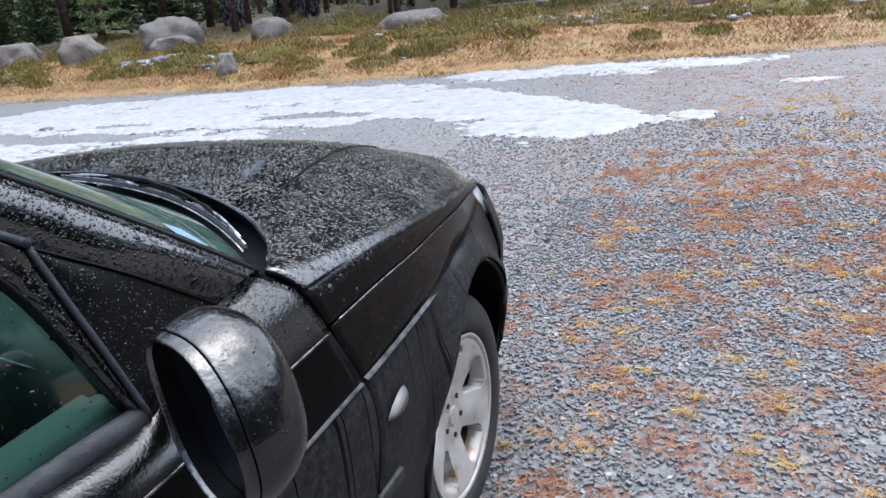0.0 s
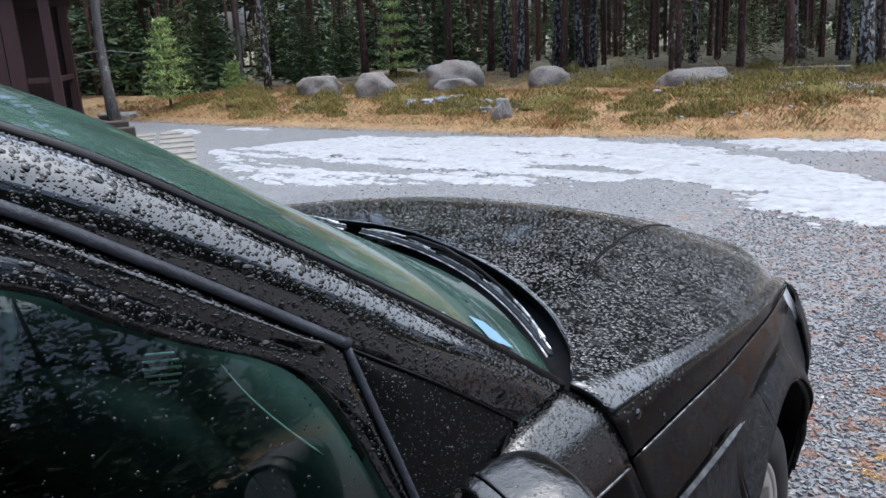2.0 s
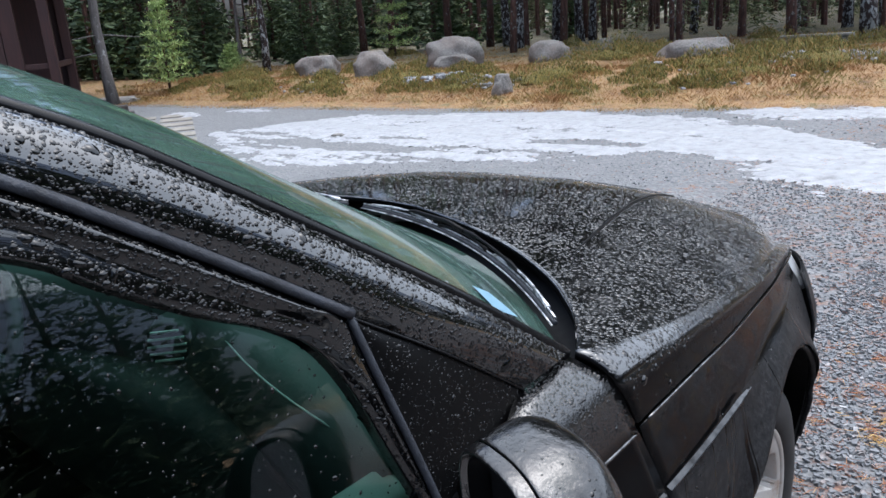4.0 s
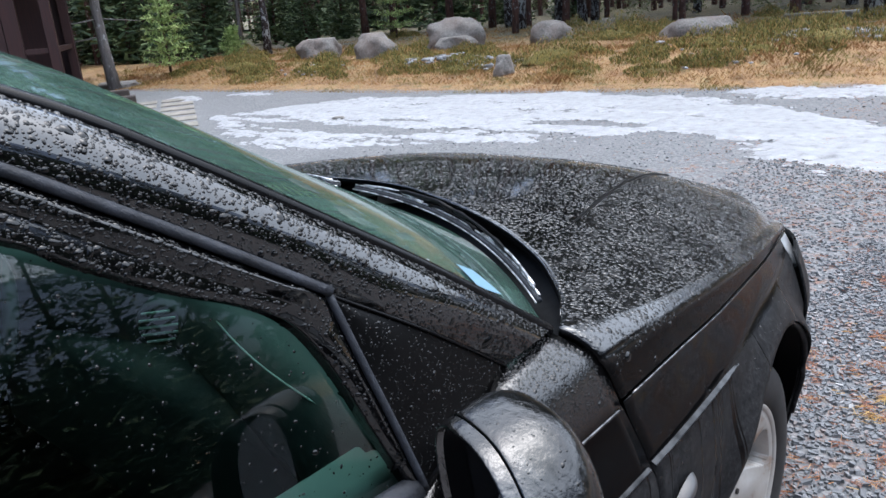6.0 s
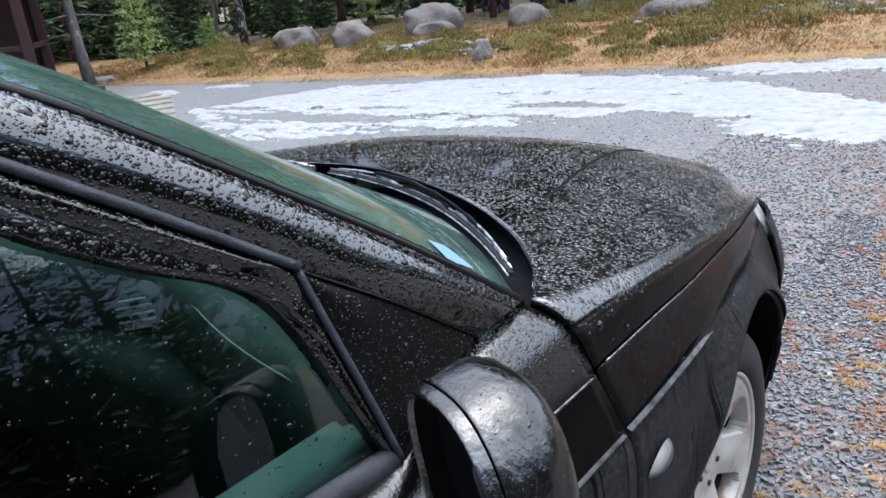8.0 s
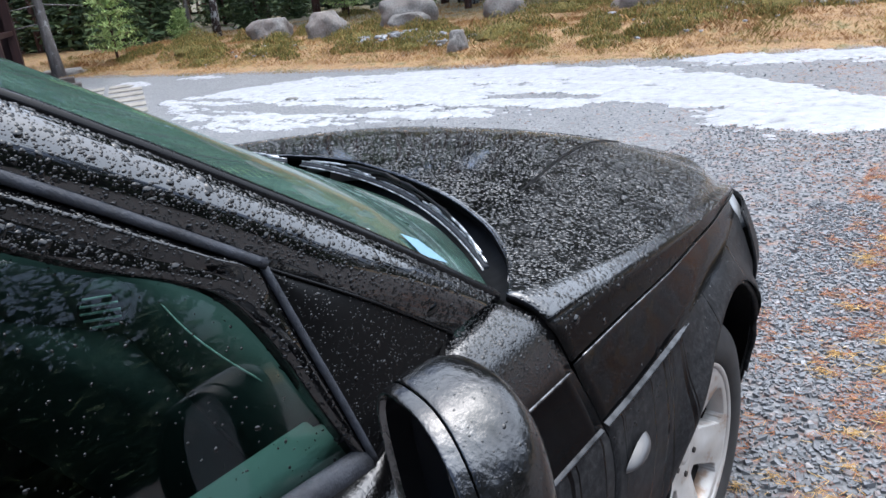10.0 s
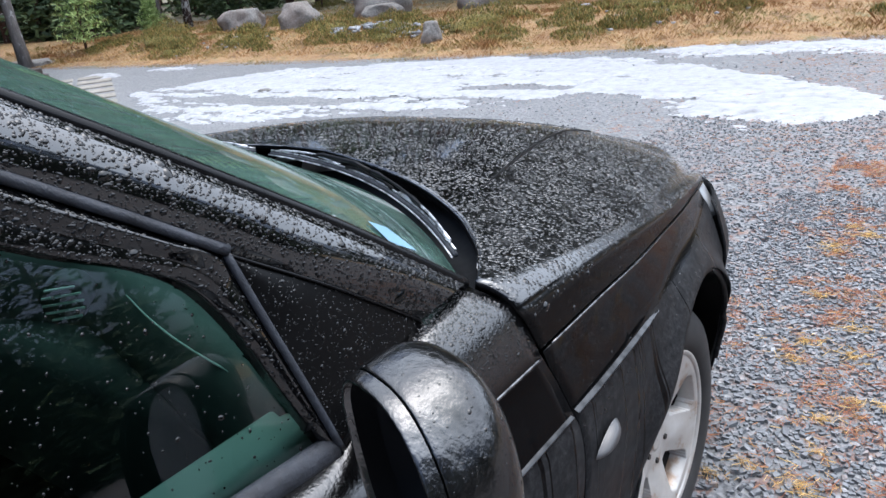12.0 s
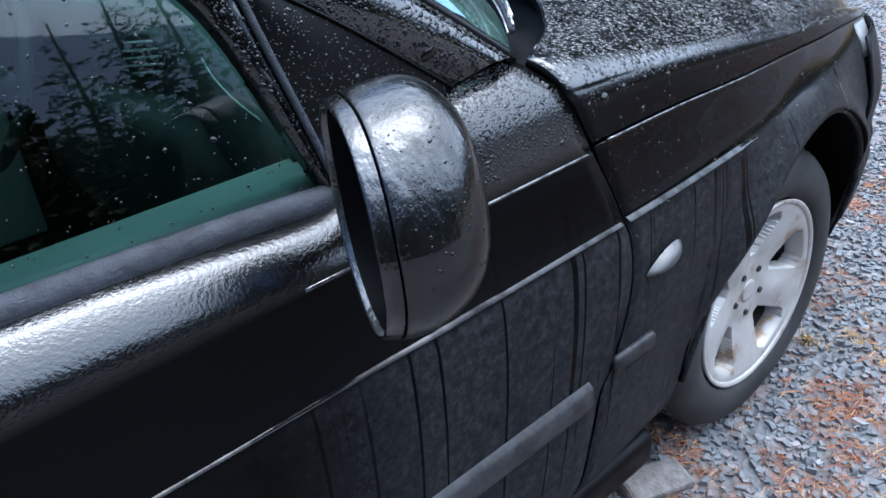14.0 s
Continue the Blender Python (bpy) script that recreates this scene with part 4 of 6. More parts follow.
for px, py in ((0, 0), (-3.2, 0), (0, 3.0), (-3.2, 3.0)):
    shelter_part("post", px - 0.09, py - 0.09, -0.05, px + 0.09, py + 0.09, 2.6)
shelter_part("wall_board", -1.05, -0.06, 0.1, -0.78, 0.06, 2.6)
shelter_part("wall_board", -0.77, -0.08, 0.1, -0.50, 0.04, 2.6)
shelter_part("beam", -3.4, -0.1, 2.6, 0.2, 0.1, 2.8)
shelter_part("beam", -3.4, 2.9, 2.6, 0.2, 3.1, 2.8)
shelter_part("rail", -0.5, -0.05, 1.05, 0.0, 0.05, 1.15)
shelter_part("rail", -0.05, 0.0, 1.05, 0.05, 3.0, 1.15)
shelter_part("floor_deck", -3.3, -0.1, 0.0, 0.1, 3.1, 0.12, DARK_WOOD, "dark wet timber deck")
shelter_part("back_wall", -3.3, 3.1, 0.12, 0.1, 3.14, 2.6)
for side in (0, 1):
    bm = box(bmesh.new(), -3.6, -1.85, -0.03, 0.4, 0.0, 0.03, to_yard @ (pose(0, 1.5, 3.4, 22) if side == 0 else pose(-3.2, 1.5, 3.4, 0, 0, 180) @ pose(0, 0, 0, 22)))
    part("roof", bm, DARK_WOOD, shelter, "dark felted roof slope", smooth=False)
part("notice_board", box(bmesh.new(), -1.75, -0.10, 1.2, -1.2, -0.06, 2.1, to_yard, 0.005), PALE_SIGN, shelter, "white board fixed beside the posts", smooth=False)

# ribbed slabs leading to the shelter
CONCRETE = mat("pale_ribbed_concrete", (0.168, 0.157, 0.146), 0.85)
nn = Nodes(CONCRETE)
nn.color(nn.ramp(nn.noise(6, 6, 0.65), (0.3, (0.13, 0.12, 0.10)), (0.7, (0.24, 0.22, 0.19))))
nn.normal(nn.bump(nn.noise(60, 4), 0.5, 0.01))
walkway = thing("slab_path", "pale ribbed concrete slabs laid in two rows", "path")
to_path = pose(-12.45, 6.85, 0, 0, 0, -31)
slab = None
for row in (0, 1):
    for k in range(7):
        if slab is None:
            slab = o = part("slab", box(bmesh.new(), 0.0, -0.56, -0.03, 0.44, 0.0, 0.02, None, 0.008), CONCRETE, walkway, smooth=False)
        else:
            o = new("slab", slab.data)
            o.parent = walkway
        o.matrix_basis = to_path @ pose(0.80 * k, -0.64 * row, 0.0)
for x, y in ((-13.9, 5.85), (-12.35, 5.15)):
    part("timber_sleeper", box(bmesh.new(), -0.45, -0.14, -0.02, 0.45, 0.14, 0.24, pose(x, y, 0, 0, 0, 60), 0.02), DARK_WOOD, label="dark wet timber sleeper edging the slab path", category="timber", group="timber sleepers", smooth=False)

# ---------------- the car ----------------
car = thing("black_car", "wet black saloon car beaded with rain drops", "car")

side_x = table([0.20, 0.30, 0.44, 0.56, 0.68, 0.780, 0.803, 0.90, 0.912, 0.935, 0.962, 0.980, 0.990, 1.0, 1.009, 1.024, 1.035],
               [0.80, 0.865, 0.893, 0.903, 0.911, 0.908, 0.899, 0.887, 0.884, 0.881, 0.875, 0.870, 0.865, 0.856, 0.844, 0.822, 0.806])
taper = table([-4.0, -3.6, -3.2, -2.6, -0.65, -0.28, -0.17, -0.10, 0.0, 0.3, 0.45, 0.52, 0.62, 0.72, 0.80, 0.86],
              [0.28, 0.12, 0.05, 0.0, 0.0, 0.012, 0.021, 0.027, 0.038, 0.080, 0.108, 0.134, 0.20, 0.30, 0.46, 0.68])


rear_side = table([0.78, 0.803, 0.88, 0.912, 0.922, 0.930, 0.937, 0.944, 0.951, 0.958, 0.97], [0.908, 0.900, 0.885, 0.879, 0.874, 0.866, 0.856, 0.846, 0.838, 0.832, 0.826])


belt_rise = table([-4.0, -1.8, -1.35, -1.2, -1.1, -1.0, -0.9], [0.032, 0.028, 0.020, 0.014, 0.008, 0.001, 0.0])


def flank(y, z):
    """How far out the body side stands; under the side windows the shoulder is lower and broader."""
    f = 1 + 2.7 * (z - 0.6) if y > -1 else 1.0
    g = min(max((-0.86 - y) / 0.18, 0), 1)
    x = side_x(z) if z < 0.79 or g == 0 else side_x(z) + (rear_side(z - belt_rise(y) * min(max((z - 0.86) / 0.06, 0), 1)) - side_x(z)) * g * g * (3 - 2 * g)
    return x - taper(y) * min(max(f, 0.65), 2.2)


SEAM_Y = [-0.70, -0.5, -0.3, -0.1, 0.1, 0.25, 0.36, 0.43, 0.53]
seam_z = table(SEAM_Y, [0.916, 0.908, 0.890, 0.873, 0.852, 0.835, 0.820, 0.810, 0.796])
gap_y = table([0.20, 0.52, 0.56, 0.70, 0.81, 0.914, 0.965, 1.003, 1.03], [-0.70, -0.69, -0.668, -0.637, -0.652, -0.700, -0.718, -0.737, -0.768])
seam_x = table(SEAM_Y, [0.885, 0.872, 0.852, 0.824, 0.792, 0.761, 0.737, 0.720, 0.692])
rear_edge = table([0.0, 0.12, 0.24, 0.36, 0.48, 0.57, 0.66, 0.71, 0.755, 0.795, 0.822], [-0.288, -0.302, -0.340, -0.386, -0.437, -0.486, -0.548, -0.596, -0.645, -0.705, -0.752])
front_edge = table([0.0, 0.30, 0.43, 0.515, 0.60, 0.64, 0.672, 0.690], [0.86, 0.825, 0.765, 0.685, 0.598, 0.566, 0.545, 0.525])


def hood_rear(x):
    return rear_edge(abs(x))


hood_mid = table([-0.78, -0.4, -0.1, 0.1, 0.3, 0.5, 0.65, 0.79, 0.88], [1.047, 1.047, 1.034, 1.016, 0.985, 0.936, 0.886, 0.820, 0.765])
crest_z = table([-0.78, -0.70, -0.5, -0.3, -0.1, 0.1, 0.25, 0.36, 0.55, 0.9], [0.996, 0.990, 0.972, 0.946, 0.916, 0.888, 0.864, 0.845, 0.806, 0.74])
bevel_w = table([-0.78, -0.70, -0.5, -0.3, -0.15, 0.1, 0.4], [0.046, 0.042, 0.022, 0.012, 0.016, 0.030, 0.055])
round_w = table([-0.78, -0.5, -0.2, 0.1, 0.5], [0.014, 0.014, 0.018, 0.026, 0.034])
dome = table([-0.78, -0.4, 0.0, 0.35, 0.7], [4.2, 3.7, 3.2, 2.8, 2.5])
crease_x = table([-0.60, -0.371, 0.1, 0.63, 0.8], [0.66, 0.592, 0.458, 0.325, 0.29])


def hood_width(y):
    return seam_x(min(y, 0.53))


def hood_z(x, y):
    """Height of the hood's top, out to the shoulder."""
    x = abs(x)
    xc = hood_width(y) - round_w(y)
    xb = xc - bevel_w(y)
    b = crest_z(y) + 0.7 * bevel_w(y)
    if x < xb:
        z = hood_mid(y) - (hood_mid(y) - b) * (x / xb) ** dome(y)
        s = min(max((crease_x(y) - x) / 0.022 + 0.5, 0), 1)
        return z + 0.003 * (s * s * (3 - 2 * s) - 0.5) * min(max((y + 0.50) / 0.40, 0), 1)
    t = min((x - xb) / bevel_w(y), 1.0)
    return b - 0.7 * bevel_w(y) * (0.35 * t + 0.65 * t * t)


U_BEVEL, U_CREST = 0.80, 0.88


def hood_at(u, v):
    """u from the middle over the bevel and the shoulder down to the seam, v from rear to front."""
    ys = SEAM_Y[0] + 0.003 + v * (0.53 - SEAM_Y[0] - 0.003)
    if u <= U_CREST:
        y = ys
        for _ in range(3):
            xc = hood_width(y) - round_w(y)
            xb = xc - bevel_w(y)
            x = xb * u / U_BEVEL if u < U_BEVEL else xb + (xc - xb) * (u - U_BEVEL) / (U_CREST - U_BEVEL)
            x = min(x, 0.875)
            y0 = hood_rear(x) if x < 0.822 else -0.752 + 0.35 * (x - 0.822)
            y = y0 + 0.004 + (front_edge(x) - y0 - 0.004) * v
            w = max((u - 0.55) / (U_CREST - 0.55), 0) ** 3 * min(v * 8, 1)
            y = y * (1 - w) + ys * w
        roll = max(v - 0.965, 0) / 0.035
        return x, y, hood_z(x, y) - 0.006 * roll * roll
    t = (u - U_CREST) / (1 - U_CREST)
    y = ys if v > 0.125 else ys - (0.036 * (1 - t)) * (1 - v / 0.125)
    xs, zc, r = seam_x(ys), crest_z(ys), round_w(ys)
    zs = seam_z(ys) + 0.0015
    bend = math.sin(math.pi / 2 * min(t * 2.2, 1)) ** 0.8
    x = xs - r + (r - 0.006) * bend + 0.005 * t
    return x, y, zc - (zc - zs) * (0.10 * min(t * 2.2, 1) + 0.90 * t ** 1.25)


NU, NV = 200, 80
half = [[hood_at(i / NU, j / NV) for j in range(NV + 1)] for i in range(NU + 1)]
bm = bmesh.new()
rows = [[bm.verts.new((-half[i][j][0], half[i][j][1], half[i][j][2])) for j in range(NV + 1)] for i in range(NU, 0, -1)]
rows += [[bm.verts.new(half[i][j]) for j in range(NV + 1)] for i in range(NU + 1)]
for a, b in zip(rows, rows[1:]):
    for j in range(NV):
        bm.faces.new((a[j], b[j], b[j + 1], a[j + 1]))
hood = thick(part("hood", bm, HOOD_PAINT, car, "black hood with raised centre covered in rain drops"), 0.012)

for sign in (1, -1):
    # dark matte tube laid on as the crease's shade line
    line = [(sign * crease_x(y), y, hood_z(crease_x(y), y) + 0.0004) for y in np.linspace(-0.38, 0.60, 40)]
    part("hood_crease", tube(bmesh.new(), line, [0.001 + 0.0022 * min(k / 6, 1) for k in range(40)], 6), PLASTIC, hood, "dark tube drawing the shade line of the hood crease")

rim = [(x, hood_rear(x) + 0.003, hood_z(x, hood_rear(x) + 0.004) + 0.0005) for x in np.linspace(-0.80, 0.80, 110)]
part("hood_edge", tube(bmesh.new(), rim, [0.0026 * min(1, 0.2 + min(k, 109 - k) / 10) for k in range(110)], 8), WET_EDGE, hood, "rolled rear edge of the hood")

# fenders with their wheel arches
ARCH_R, ARCH_Y, ARCH_Z = 0.384, -0.028, 0.362


def sheet(bm, f, nu, nv, sign):
    vs = [[bm.verts.new((lambda p: (sign * p[0], p[1], p[2]))(f(i / nu, j / nv))) for j in range(nv + 1)] for i in range(nu + 1)]
    for i in range(nu):
        for j in range(nv):
            q = (vs[i][j], vs[i + 1][j], vs[i + 1][j + 1], vs[i][j + 1])
            try:
                bm.faces.new(q if sign > 0 else q[::-1])
            except ValueError:
                pass


def tuck(y, z):
    """How far the lower body draws in ahead of the wheel and behind it."""
    w = min(max((y - 0.22) / 0.14, 0), 1)
    b = min(max((y + 0.62) / 0.2, 0), 1) * min(max((0.1 - y) / 0.2, 0), 1)
    return 0.045 * w * w * min(max((0.66 - z) / 0.14, 0), 1) + 0.018 * b * min(max((0.66 - z) / 0.16, 0), 1)


def bulge(y, z, cy):
    """The lip that stands out round a wheel arch."""
    d = math.hypot(y - cy, z - ARCH_Z) - ARCH_R
    return 0.024 * math.exp(-(d / 0.046) ** 2) * min(max((z - 0.42) / 0.2, 0.15), 1)


def fender_shape(sign):
    bm = bmesh.new()
    def at(y, z):
        top = seam_z(max(y, -0.70))
        w = min(max((z - 0.60) / (top - 0.60), 0), 1)
        fit = (seam_x(max(y, -0.70)) + 0.001 - flank(y, min(top, 0.885))) * w
        return flank(y, min(z, 0.885)) + fit + bulge(y, z, ARCH_Y) - tuck(y, z), y, z
    y_in = ARCH_Y - ARCH_R
    def low(u, v):
        z = 0.22 + (ARCH_Z - 0.22) * v
        return at(gap_y(z) + 0.004 + (y_in - gap_y(z) - 0.004) * u, z)
    def high(u, v):
        ya = gap_y(ARCH_Z) + (y_in - gap_y(ARCH_Z)) * u
        z = ARCH_Z + (seam_z(max(ya, -0.70)) - ARCH_Z) * v
        y = gap_y(z) + 0.004 + (y_in - gap_y(z) - 0.004) * u
        z = ARCH_Z + (seam_z(max(y, -0.70)) - 0.002 - ARCH_Z) * v
        return at(y, z)
    def over(u, v):
        y = ARCH_Y - ARCH_R * math.cos(math.pi * u)
        z0 = ARCH_Z + ARCH_R * math.sin(math.pi * u)
        return at(y, z0 + (seam_z(y) - 0.002 - z0) * v)
    crisp = lambda f: lambda u, v: f(u, 1.0 if v > 0.999 else v * 26 / 25 * 0.994)
    sheet(bm, low, 10, 6, sign)
    sheet(bm, crisp(high), 10, 26, sign)
    sheet(bm, crisp(over), 44, 26, sign)
    bmesh.ops.remove_doubles(bm, verts=bm.verts, dist=0.0005)
    return bm


def ledge(y0, y1, sign):
    """A slim ledge along the body side whose top catches the sky."""
    rows = ((-0.0040, 0.0), (-0.0012, 0.0048), (0.0, 0.0054), (0.0018, 0.002), (0.0040, -0.001))
    def f(u, v):
        y = y0 + (y1 - y0) * u
        k = v * 4
        dz, dx = rows[int(round(k))]
        thin = min(1.0, (1 - u) * 6 + 0.05) if y1 > -1 else 1 - 0.3 * min(max((-0.97 - y) / 0.15, 0), 1)
        return sign * (flank(y, 0.795 + dz) + dx * thin), y, 0.795 + dz * thin
    return grid(f, 40, 4, flip=(sign > 0) == (y1 < y0))


for sign in (1, -1):
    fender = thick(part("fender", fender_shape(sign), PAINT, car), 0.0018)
    part("fender_edge", tube(bmesh.new(), [(sign * (seam_x(y) + 0.0012), y, seam_z(y) - 0.0015) for y in np.linspace(-0.67, 0.50, 60)], 0.0021, 8), WET_EDGE, fender, "folded top edge of the fender")
    part("body_crease", ledge(-0.644, -0.285, sign), CREASE, fender, "raised crease line along the fender")


# front end: bumper wrapped round the nose
def nose(u, v):
    a = (u - 0.5) * 2
    s = abs(a)
    z = 0.20 + (0.70 + 0.09 * min(max((s - 0.40) / 0.2, 0), 1) - 0.20) * v
    y1 = ARCH_Y + ARCH_R
    if s > 0.5:
        y = y1 + (0.62 - y1) * (1 - s) * 2
        x = flank(y, min(z, 0.79)) * (1 if a > 0 else -1)
        x += (bulge(y, z, ARCH_Y) - tuck(y, z)) * (1 if a > 0 else -1)
    else:
        w = s * 2
        x0 = flank(0.62, min(z, 0.79)) - tuck(0.62, z)
        x = x0 * math.sin(w * math.pi / 2) * (1 if a >= 0 else -1)
        y = 0.62 + 0.27 * math.cos(w * math.pi / 2) - 0.06 * abs(z - 0.5)* math.cos(w * math.pi / 2)
    return x, y, z


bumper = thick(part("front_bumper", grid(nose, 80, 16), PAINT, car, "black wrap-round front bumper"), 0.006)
part("bumper_seam", tube(bmesh.new(), [(flank(y, 0.72 + 0.35 * (y - 0.40)) + 0.001, y, 0.72 + 0.35 * (y - 0.40)) for y in np.linspace(0.37, 0.50, 8)], 0.003, 6), PLASTIC, bumper, "dark joint between bumper and fender")


def lamp(sign):
    def f(u, v):
        y = 0.40 + 0.28 * u
        top = 0.806 - 0.03 * u
        low = 0.742 - 0.05 * u
        x = flank(min(y, 0.6), 0.76) - 0.012 - 0.30 * max(u - 0.25, 0) ** 1.5 - 0.05 * v * (1 - u * 0.5)
        return sign * (x + 0.012), y + 0.03 * math.sin(math.pi * u), low + (top - low) * v
    return grid(f, 14, 6, flip=sign < 0)


for sign in (1, -1):
    thick(part("headlight", lamp(sign), HEADLAMP, car, "clear headlight glass wrapped round the corner"), 0.02)
part("grille", box(bmesh.new(), -0.35, 0.79, 0.56, 0.35, 0.85, 0.72, None, 0.02), PLASTIC, car, "black front grille")


# doors and rear body sides
def door_shape(y0f, y1, z0, ztop, sign, nu=40, nv=40):
    bm = bmesh.new()
    def f(u, v):
        zt = ztop
        y = y0f(0.6) + (y1 - y0f(0.6)) * u
        z = z0 + (zt(y) - z0) * v
        y = y0f(z) + (y1 - y0f(z)) * u
        z = z0 + (zt(y) - z0) * v
        return flank(y, z), y, z
    sheet(bm, f, nu, nv, -sign)
    return bm


door_top = table([-3.9, -2.6, -1.3, -1.10, -1.05, -1.0, -0.93, -0.87, -0.76], [0.98, 0.972, 0.958, 0.953, 0.957, 0.974, 1.008, 1.027, 1.035])
belt_z = lambda y: door_top(y) + belt_rise(y)
for sign in (1, -1):
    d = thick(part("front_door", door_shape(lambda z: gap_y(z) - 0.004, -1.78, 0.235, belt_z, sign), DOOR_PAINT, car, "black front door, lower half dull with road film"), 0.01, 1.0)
    def strip(u, v, z0=0.512, z1=0.567, out=0.013):
        y = -0.72 - 1.02 * u
        z = z0 + (z1 - z0) * v
        return sign * (flank(y, z) + out * math.sin(math.pi * min(max(v, 0), 1)) ** 0.4), y, z
    part("side_moulding", grid(strip, 30, 10, flip=sign > 0), DUSTY, d, "black protective strip along the door")
    part("body_crease", ledge(-0.658, -1.775, sign), CREASE, d, "raised crease line along the door")
    part("shoulder_line", tube(bmesh.new(), [(sign * (flank(y, 0.906) - 0.001), y, 0.906) for y in np.linspace(-0.703, -1.12, 40)], 0.0026, 8), WET_EDGE, d)
    part("door_handle", box(bmesh.new(), sign * 0.905 - 0.02, -1.70, 0.84, sign * 0.905 + 0.02, -1.52, 0.875, None, 0.012), PAINT, d)
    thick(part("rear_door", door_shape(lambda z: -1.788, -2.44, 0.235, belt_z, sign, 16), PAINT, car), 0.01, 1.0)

    def rear(u, v, sign=sign):
        y = -2.448 - 1.40 * u
        w = abs(y + 2.80)
        z0 = 0.24 if w > 0.36 else ARCH_Z + math.sqrt(max(0.36**2 - w**2, 0))
        z = z0 + (1.0 - z0) * v
        return sign * flank(y, z), y, z
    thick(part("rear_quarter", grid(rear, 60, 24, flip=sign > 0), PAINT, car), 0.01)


def tail(u, v):
    a = (u - 0.5) * 2
    z = 0.24 + 0.76 * v
    return flank(-3.84, z) * math.sin(a * math.pi / 2), -3.84 - 0.10 * math.cos(a * math.pi / 2), z


part("rear_end", grid(tail, 24, 12), PAINT, car)

# dark inner shell behind the panel joints
def shell_piece(y0, y1, z0, z1, inset, sign):
    def f(u, v):
        y, z = y0 + (y1 - y0) * u, z0 + (z1 - z0) * v
        return sign * (flank(y, z) - inset), y, z
    return grid(f, 16, 10)


for sign in (1, -1):
    part("inner_shell", shell_piece(-0.44, -1.0, 0.22, 0.90, 0.035, sign), PLASTIC, car, "black inner body behind the panel joints")
    part("inner_shell", shell_piece(0.40, -1.0, 0.74, 0.84, 0.06, sign), PLASTIC, car)
# added black filler that keeps the hood corner gap dark
for sign in (1, -1):
    part("hinge_cover", box(bmesh.new(), sign * 0.765 - 0.065, -0.755, 0.84, sign * 0.765 + 0.065, -0.58, 0.955, None, 0.01), PLASTIC, car, "black filler added to darken the gap under the hood corner")
part("floor_pan", box(bmesh.new(), -0.78, -3.7, 0.18, 0.78, -0.42, 0.24, None, 0.02), PLASTIC, car)
part("undertray", box(bmesh.new(), -0.48, -0.42, 0.19, 0.48, 0.70, 0.24, None, 0.02), PLASTIC, car)
part("sill", box(bmesh.new(), 0.74, -2.40, 0.17, 0.845, -0.44, 0.25, None, 0.02), PLASTIC, car)
part("sill", box(bmesh.new(), -0.845, -2.40, 0.17, -0.74, -0.44, 0.25, None, 0.02), PLASTIC, car)


def well(cy, sign):
    bm = bmesh.new()
    def f(u, v):
        a = math.pi * (-0.12 + 1.20 * u)
        x = 0.50 + 0.365 * v
        r = ARCH_R - 0.001
        y, z = cy - r * math.cos(a), ARCH_Z + r * math.sin(a)
        return sign * min(x, flank(y, z) - 0.004 - tuck(y, z)), y, z
    return grid(f, 24, 4, flip=sign > 0)


for sign in (1, -1):
    for cy in (ARCH_Y, -2.80):
        part("wheel_well", well(cy, sign), PLASTIC, car)
    def lip(k):
        a = math.pi * k
        y, z = ARCH_Y - (ARCH_R - 0.004) * math.cos(a), ARCH_Z + (ARCH_R - 0.004) * math.sin(a)
        return sign * (flank(y, z) + 0.006 - tuck(y, z)), y, z
    part("arch_lip", tube(bmesh.new(), [lip(k / 40) for k in range(41)], 0.007, 8), PAINT, car, "rolled wheel arch lip")


# ---------------- wheels ----------------
def revolve(profile, n=64):
    """A solid of revolution about x; profile rows of (x, radius)."""
    bm = bmesh.new()
    rings = [[bm.verts.new((x, r * math.cos(a), r * math.sin(a))) for a in [2 * math.pi * k / n for k in range(n)]] for x, r in profile]
    for a, b in zip(rings, rings[1:]):
        for k in range(n):
            bm.faces.new((a[k], a[(k + 1) % n], b[(k + 1) % n], b[k]))
    return bm


